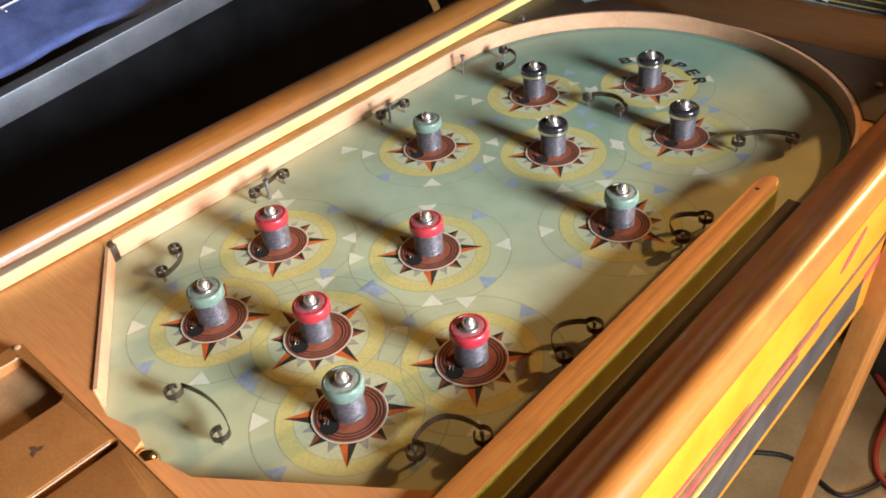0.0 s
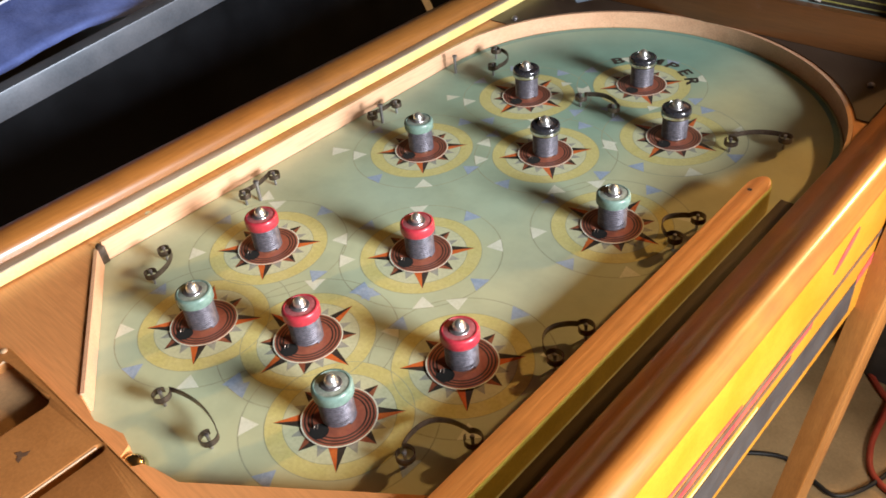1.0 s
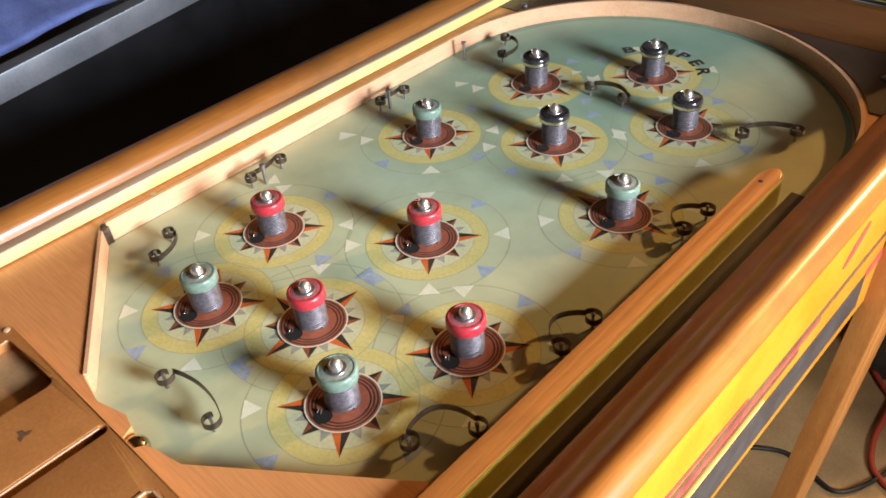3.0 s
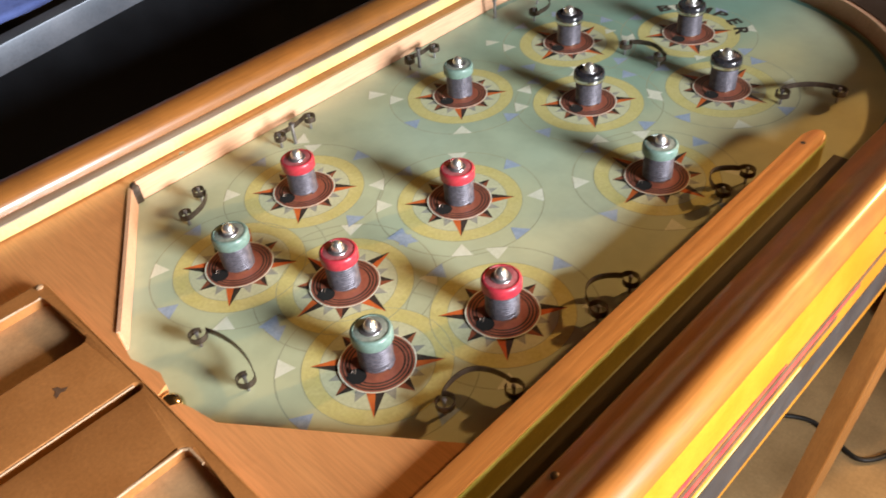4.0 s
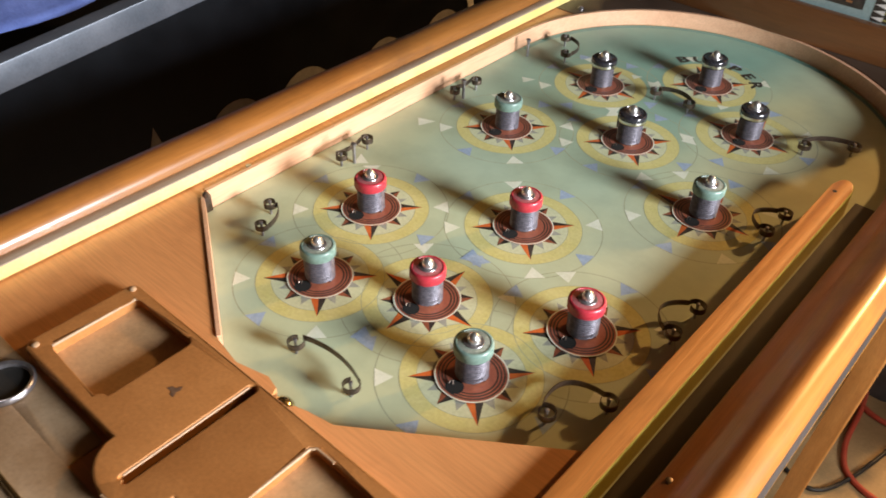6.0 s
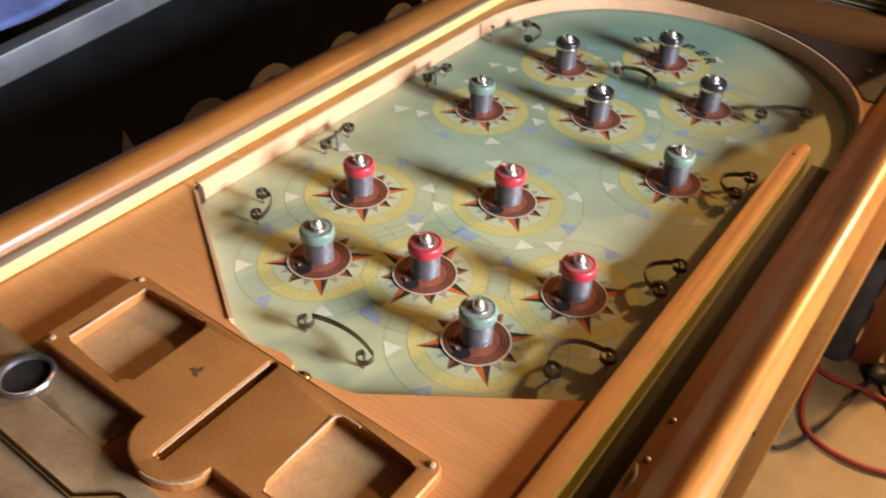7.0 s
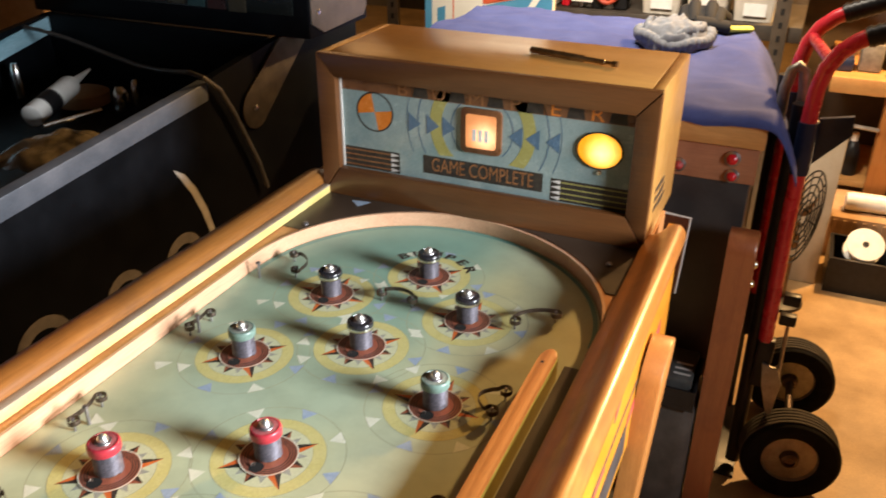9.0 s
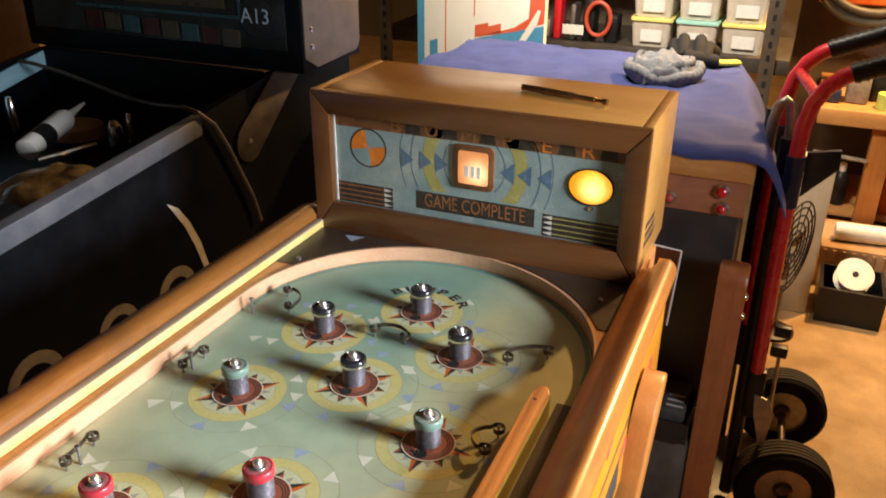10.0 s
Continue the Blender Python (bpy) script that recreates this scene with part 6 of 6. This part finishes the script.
floor_cable([(0.30, 1.50), (0.48, 1.22), (0.515, 1.00), (0.56, 0.93), (0.66, 0.92), (0.80, 0.97), (1.0, 1.02), (1.3, 1.0)], 0.006, RED_CABLE, "thin red-orange power cable on the floor")
floor_cable([(0.35, 1.3), (0.50, 1.135), (0.62, 1.125), (0.76, 1.13), (1.0, 1.2)], 0.006, RED_CABLE, "red-orange cable along the floor")
floor_cable([(0.62, 1.20), (0.59, 1.08), (0.55, 0.93), (0.51, 0.86), (0.46, 0.865), (0.40, 0.88), (0.33, 0.84)], 0.0045, BLACK_CABLE, "thin black cable looping on the floor")
floor_cable([(0.62, 1.19), (0.67, 1.10), (0.70, 1.02), (0.78, 0.98), (0.95, 0.96)], 0.004, BLACK_CABLE, "thin black cable on the floor by the leg")
floor_cable([(0.66, 1.2), (0.78, 1.14), (0.92, 1.10), (1.1, 1.12)], 0.004, BLACK_CABLE, "thin black cable on the floor")

# ---- shelf with bins ----
rack = thing("storage_rack", 0.1, 2.95, -FLOOR, "dark steel storage rack with slotted posts", "rack")
part("shelf_board", box(bm_new(), -0.95, 0.60, 2.74, 3.18, -0.125, -0.072, 0.002), surface("dark_shelf", (0.03, 0.024, 0.018), (0.05, 0.04, 0.03), 0.05, 0.6), rack, "dark shelf board")
for x in (-0.96, 0.505):
    post = part("post", box(bm_new(), x, x + 0.050, 2.72, 2.738, -FLOOR, 0.95, 0.002), surface("dark_post", (0.06, 0.045, 0.03), (0.09, 0.07, 0.05), 0.05, 0.5), rack, "slotted brown steel post")
    for k in range(22):
        part("slot", box(bm_new(), x + 0.019, x + 0.031, 2.7180, 2.7195, -0.30 + 0.045 * k, -0.28 + 0.045 * k), HOLE, post)
part("shelf_board", box(bm_new(), -0.95, 0.60, 2.74, 3.18, 0.34, 0.37, 0.002), PALE_PINE, rack)
part("back_board", box(bm_new(), -0.95, 0.60, 3.185, 3.20, -0.125, 0.9), surface("dim_board", (0.08, 0.06, 0.04), (0.13, 0.10, 0.07), 0.1, 0.7), rack)


def bin_box(x, z, lid, w=0.150, h=0.092):
    ob = thing("storage_bin", x, 2.86, z, "milky plastic storage bin with a coloured lid on the rack", "storage bin", "bins on the rack")
    b = bm_new()
    lo = round_rect(x - w * 0.43, x + w * 0.43, 2.78, 2.95, 0.015)
    hi = round_rect(x - w * 0.48, x + w * 0.48, 2.765, 2.965, 0.015)
    a = [b.verts.new((*p, z)) for p in lo]
    c = [b.verts.new((*p, z + h)) for p in hi]
    b.faces.new(a[::-1]), b.faces.new(c)
    for i in range(len(a)):
        j = (i + 1) % len(a)
        b.faces.new((a[i], a[j], c[j], c[i]))
    part("tub", b, BIN_CLEAR, ob, "milky plastic tub")
    part("lid", prism(bm_new(), round_rect(x - w * 0.5, x + w * 0.5, 2.76, 2.97, 0.012), z + h + 0.0005, z + h + 0.012, 0.003), lid, ob, "coloured snap-on lid")
    part("label_card", box(bm_new(), x - 0.035, x + 0.04, 2.7685, 2.7705, z + 0.02, z + 0.062), WHITE_PLASTIC, ob)


for row, z in enumerate((-0.0715, 0.034)):
    for k, (x, lid) in enumerate(((0.118, LID_YELLOW), (0.278, LID_TEAL), (0.436, LID_YELLOW))):
        bin_box(x, z, lid if row == 0 else LID_YELLOW)

for x, z, w, h, material, name in ((-0.235, -0.071, 0.03, 0.17, RED_LENS, "bar_clamp"), (-0.175, -0.071, 0.02, 0.13, STEEL, "bar_clamp"), (-0.03, -0.071, 0.05, 0.10, DARK_PLASTIC, "power_tool"), (-0.29, -0.071, 0.06, 0.07, GALV, "tin_can"), (-0.115, -0.071, 0.045, 0.15, DARK_PLASTIC, "power_tool")):
    solid(name, box(bm_new(), x - w / 2, x + w / 2, 2.78, 2.86, z, z + h, min(w, h) * 0.22), material, "small workshop tool standing on the rack", "tool")
b = tube(bm_new(), [(-0.075 + 0.045 * math.cos(a), 2.765, 0.015 + 0.060 * math.sin(a)) for a in np.linspace(0, math.tau, 20, endpoint=False)], 0.008, 8, True)
solid("tool_loop", b, RED_CABLE, "red hanging tool loop on the rack", "tool")
solid("paper_tag", box(bm_new(), -0.205, -0.125, 2.752, 2.754, -0.045, -0.01, 0, None), WHITE_PLASTIC, "white paper tag hanging on the rack", "tag")

# ---- workbench ----
bench = thing("workbench", 1.3, 3.3, -FLOOR, "wooden workbench with an orange pine top", "workbench")
part("top", box(bm_new(), 0.73, 2.3, 3.0, 3.62, -0.345, -0.285, 0.004), PALE_PINE, bench, "orange pine bench top")
for x in (0.93, 2.2):
    part("leg", box(bm_new(), x, x + 0.075, 3.03, 3.10, -FLOOR, -0.3455, 0.003), LEG_WOOD, bench)
part("lower_shelf", box(bm_new(), 0.78, 2.28, 3.12, 3.60, -0.745, -0.72, 0.003), PALE_PINE, bench)
part("shelf_rail", tube(bm_new(), [(0.74, 3.02, -0.46), (0.93, 3.02, -0.475)], 0.008, 8), GALV, bench)
for x0, x1, z1, y, material, name, label in ((0.735, 0.80, -0.235, 3.08, BLUE_PLASTIC, "tool_case", "small blue tool case on the workbench"), (0.815, 0.895, -0.18, 3.10, surface("grey_tool", (0.16, 0.14, 0.11), (0.26, 0.23, 0.19), 0.02, 0.5), "battery_charger", "grey battery charger on the workbench"), (0.90, 0.96, -0.14, 3.16, DARK_PLASTIC, "cordless_drill", "dark cordless drill on the workbench")):
    solid(name, box(bm_new(), x0, x1, y, y + 0.1, -0.2845, z1, 0.012), material, label, "tool")
solid("tape_roll", lathe(bm_new(), [(0.022, 0), (0.045, 0), (0.045, 0.055), (0.022, 0.055), (0.022, 0)], pose(0.965, 3.08, -0.2845), 28, False), GREEN_TAPE, "yellow-green roll of tape on the workbench", "tape")
can = thing("spray_bottle", 0.868, 3.2, -0.72, "dark spray bottle on the lower shelf", "bottle")
part("body", lathe(bm_new(), [(0.030, 0), (0.032, 0.005), (0.032, 0.10), (0.022, 0.13), (0.012, 0.14)], pose(0.868, 3.2, -0.7195), 20), DARK_PLASTIC, can)
part("cap", lathe(bm_new(), [(0.014, 0.14), (0.014, 0.17), (0.008, 0.175)], pose(0.868, 3.2, -0.7195), 16), WHITE_PLASTIC, can)
solid("plastic_bin", box(bm_new(), 1.02, 1.25, 3.14, 3.4, -0.7195, -0.58, 0.01), ORANGE_BIN, "orange plastic bin on the lower shelf", "bin")
solid("plastic_bin", box(bm_new(), 0.66, 1.05, 3.5, 3.62, 0.02, 0.22, 0.01), ORANGE_BIN, "orange plastic bin behind the hose", "bin")
solid("bin_bracket", box(bm_new(), 0.60, 1.4, 3.63, 3.68, -FLOOR, 0.02, 0.002), surface("brown_board", (0.06, 0.042, 0.026), (0.10, 0.07, 0.045), 0.1, 0.7), "dark brown upright board behind the workbench", "board")
b = bm_new()
for k, (r, z) in enumerate(((0.16, 0.12), (0.19, 0.10), (0.21, 0.13))):
    tube(b, [(0.86 + r * math.cos(a), 3.3 + 0.01 * k, z + 0.62 * r * math.sin(a)) for a in np.linspace(0, math.tau, 30, endpoint=False)], 0.016, 10, True)
tube(b, [(0.80, 3.3, 0.15), (0.80, 3.64, 0.16)], 0.012, 8)
solid("coiled_hose", b, surface("brown_hose", (0.06, 0.05, 0.035), (0.10, 0.085, 0.06), 0.05, 0.5), "coiled dark hose hanging on a peg", "hose", smooth=80)

# ---- box with a reel, carton and paper ----
tub = thing("reel_box", 0.93, 2.53, -FLOOR, "open black box holding a white reel", "box")
b = bm_new()
for q in ((0.825, 1.03, 2.43, 2.442, -FLOOR, -0.745), (0.825, 1.03, 2.628, 2.64, -FLOOR, -0.745), (0.825, 0.837, 2.4425, 2.6275, -FLOOR, -0.745), (1.018, 1.03, 2.4425, 2.6275, -FLOOR, -0.745), (0.8375, 1.0175, 2.4425, 2.6275, -FLOOR, -FLOOR + 0.01)):
    box(b, *q)
part("tub", b, DARK_PLASTIC, tub)
reel = thing("white_reel", 0.93, 2.50, -0.80, "bright white flanged reel tilted in the black box", "reel")
m = Matrix.Translation((0.930, 2.52, -0.718)) @ pose(0, 0, 0, 40, 0, 8)
part("flange", lathe(bm_new(), [(0.010, 0.0), (0.059, 0.0), (0.0605, 0.002), (0.059, 0.004), (0.010, 0.004), (0.010, 0.0)], m, 44, False), WHITE_PLASTIC, reel, "white round flange")
part("core", lathe(bm_new(), [(0.034, -0.045), (0.034, -0.0005)], m, 30), WHITE_PLASTIC, reel)
part("flange", lathe(bm_new(), [(0.010, -0.050), (0.059, -0.050), (0.059, -0.046), (0.010, -0.046)], m, 44, False), WHITE_PLASTIC, reel)
part("hub", lathe(bm_new(), [(0.010, 0.0042), (0.010, 0.007), (0.005, 0.007), (0.005, 0.0045)], m, 20), DARK_PLASTIC, reel)
carton = thing("carton", 1.0, 2.85, -FLOOR, "brown corrugated carton with white paper on top", "carton")
part("box", box(bm_new(), 0.82, 1.35, 2.72, 3.0, -FLOOR, -0.715, 0.004), BROWN_CARD, carton)
for k in range(16):
    part("flute", box(bm_new(), 0.83 + 0.032 * k, 0.842 + 0.032 * k, 2.714, 2.7195, -0.84, -0.725), BROWN_CARD, carton)
solid("paper_roll", lathe(bm_new(), [(0.03, 0), (0.034, 0.02), (0.034, 0.5), (0.03, 0.52)], Matrix.Translation((0.86, 2.80, -0.6805)) @ pose(0, 0, 0, 0, 90, 4), 20), WHITE_PLASTIC, "loose roll of white paper lying on the carton", "paper")
solid("cream_box", box(bm_new(), 0.70, 0.80, 2.46, 2.58, -FLOOR, -0.33, 0.004), surface("cream_card", (0.46, 0.38, 0.26), (0.56, 0.47, 0.34), 0.08, 0.7), "tall cream cardboard box", "box")
fan = thing("box_fan", 0.715, 2.27, -FLOOR, "round floor fan with a dark wire guard turned sideways", "fan")


def fan_at(r, a, dy=0.0):
    return (0.715 + 0.36 * r * math.cos(a) + dy * 0.9, 2.27 + 0.93 * r * math.cos(a) - dy * 0.36, -0.55 + r * math.sin(a))


for r in (0.03, 0.055, 0.08, 0.105, 0.13, 0.15):
    part("guard_ring", tube(bm_new(), [fan_at(r, a) for a in np.linspace(0, math.tau, 32, endpoint=False)], 0.003, 6, True), DARK_PLASTIC, fan)
for k in range(12):
    part("guard_wire", tube(bm_new(), [fan_at(0.02, math.tau * k / 12), fan_at(0.15, math.tau * k / 12)], 0.002, 5), DARK_PLASTIC, fan)
for k in range(4):
    q = [fan_at(r, math.tau * k / 4 + a, -0.02 + d) for r, a, d in ((0.02, -0.5, 0), (0.12, -0.35, -0.012), (0.125, 0.25, 0.012), (0.02, 0.5, 0))]
    blade = bm_new()
    face = blade.faces.new([blade.verts.new(p) for p in q])
    out = bmesh.ops.extrude_face_region(blade, geom=[face])
    bmesh.ops.translate(blade, verts=[v for v in out["geom"] if isinstance(v, bmesh.types.BMVert)], vec=(0.003, 0, 0))
    part("blade", blade, BROWN_CARD, fan, "tan fan blade")
part("stand", tube(bm_new(), [(0.700, 2.29, -0.70), (0.700, 2.29, -FLOOR + 0.02)], 0.012, 8), STRIP, fan)
part("foot", lathe(bm_new(), [(0.07, 0), (0.07, 0.01), (0.03, 0.025)], pose(0.700, 2.29, -FLOOR), 24), DARK_PLASTIC, fan)

# a lit carton far off to the side
solid("carton", box(bm_new(), -2.9, -2.40, 2.3, 2.8, -FLOOR, 0.05, 0.01), BROWN_CARD, "large brown carton by the wall", "carton")
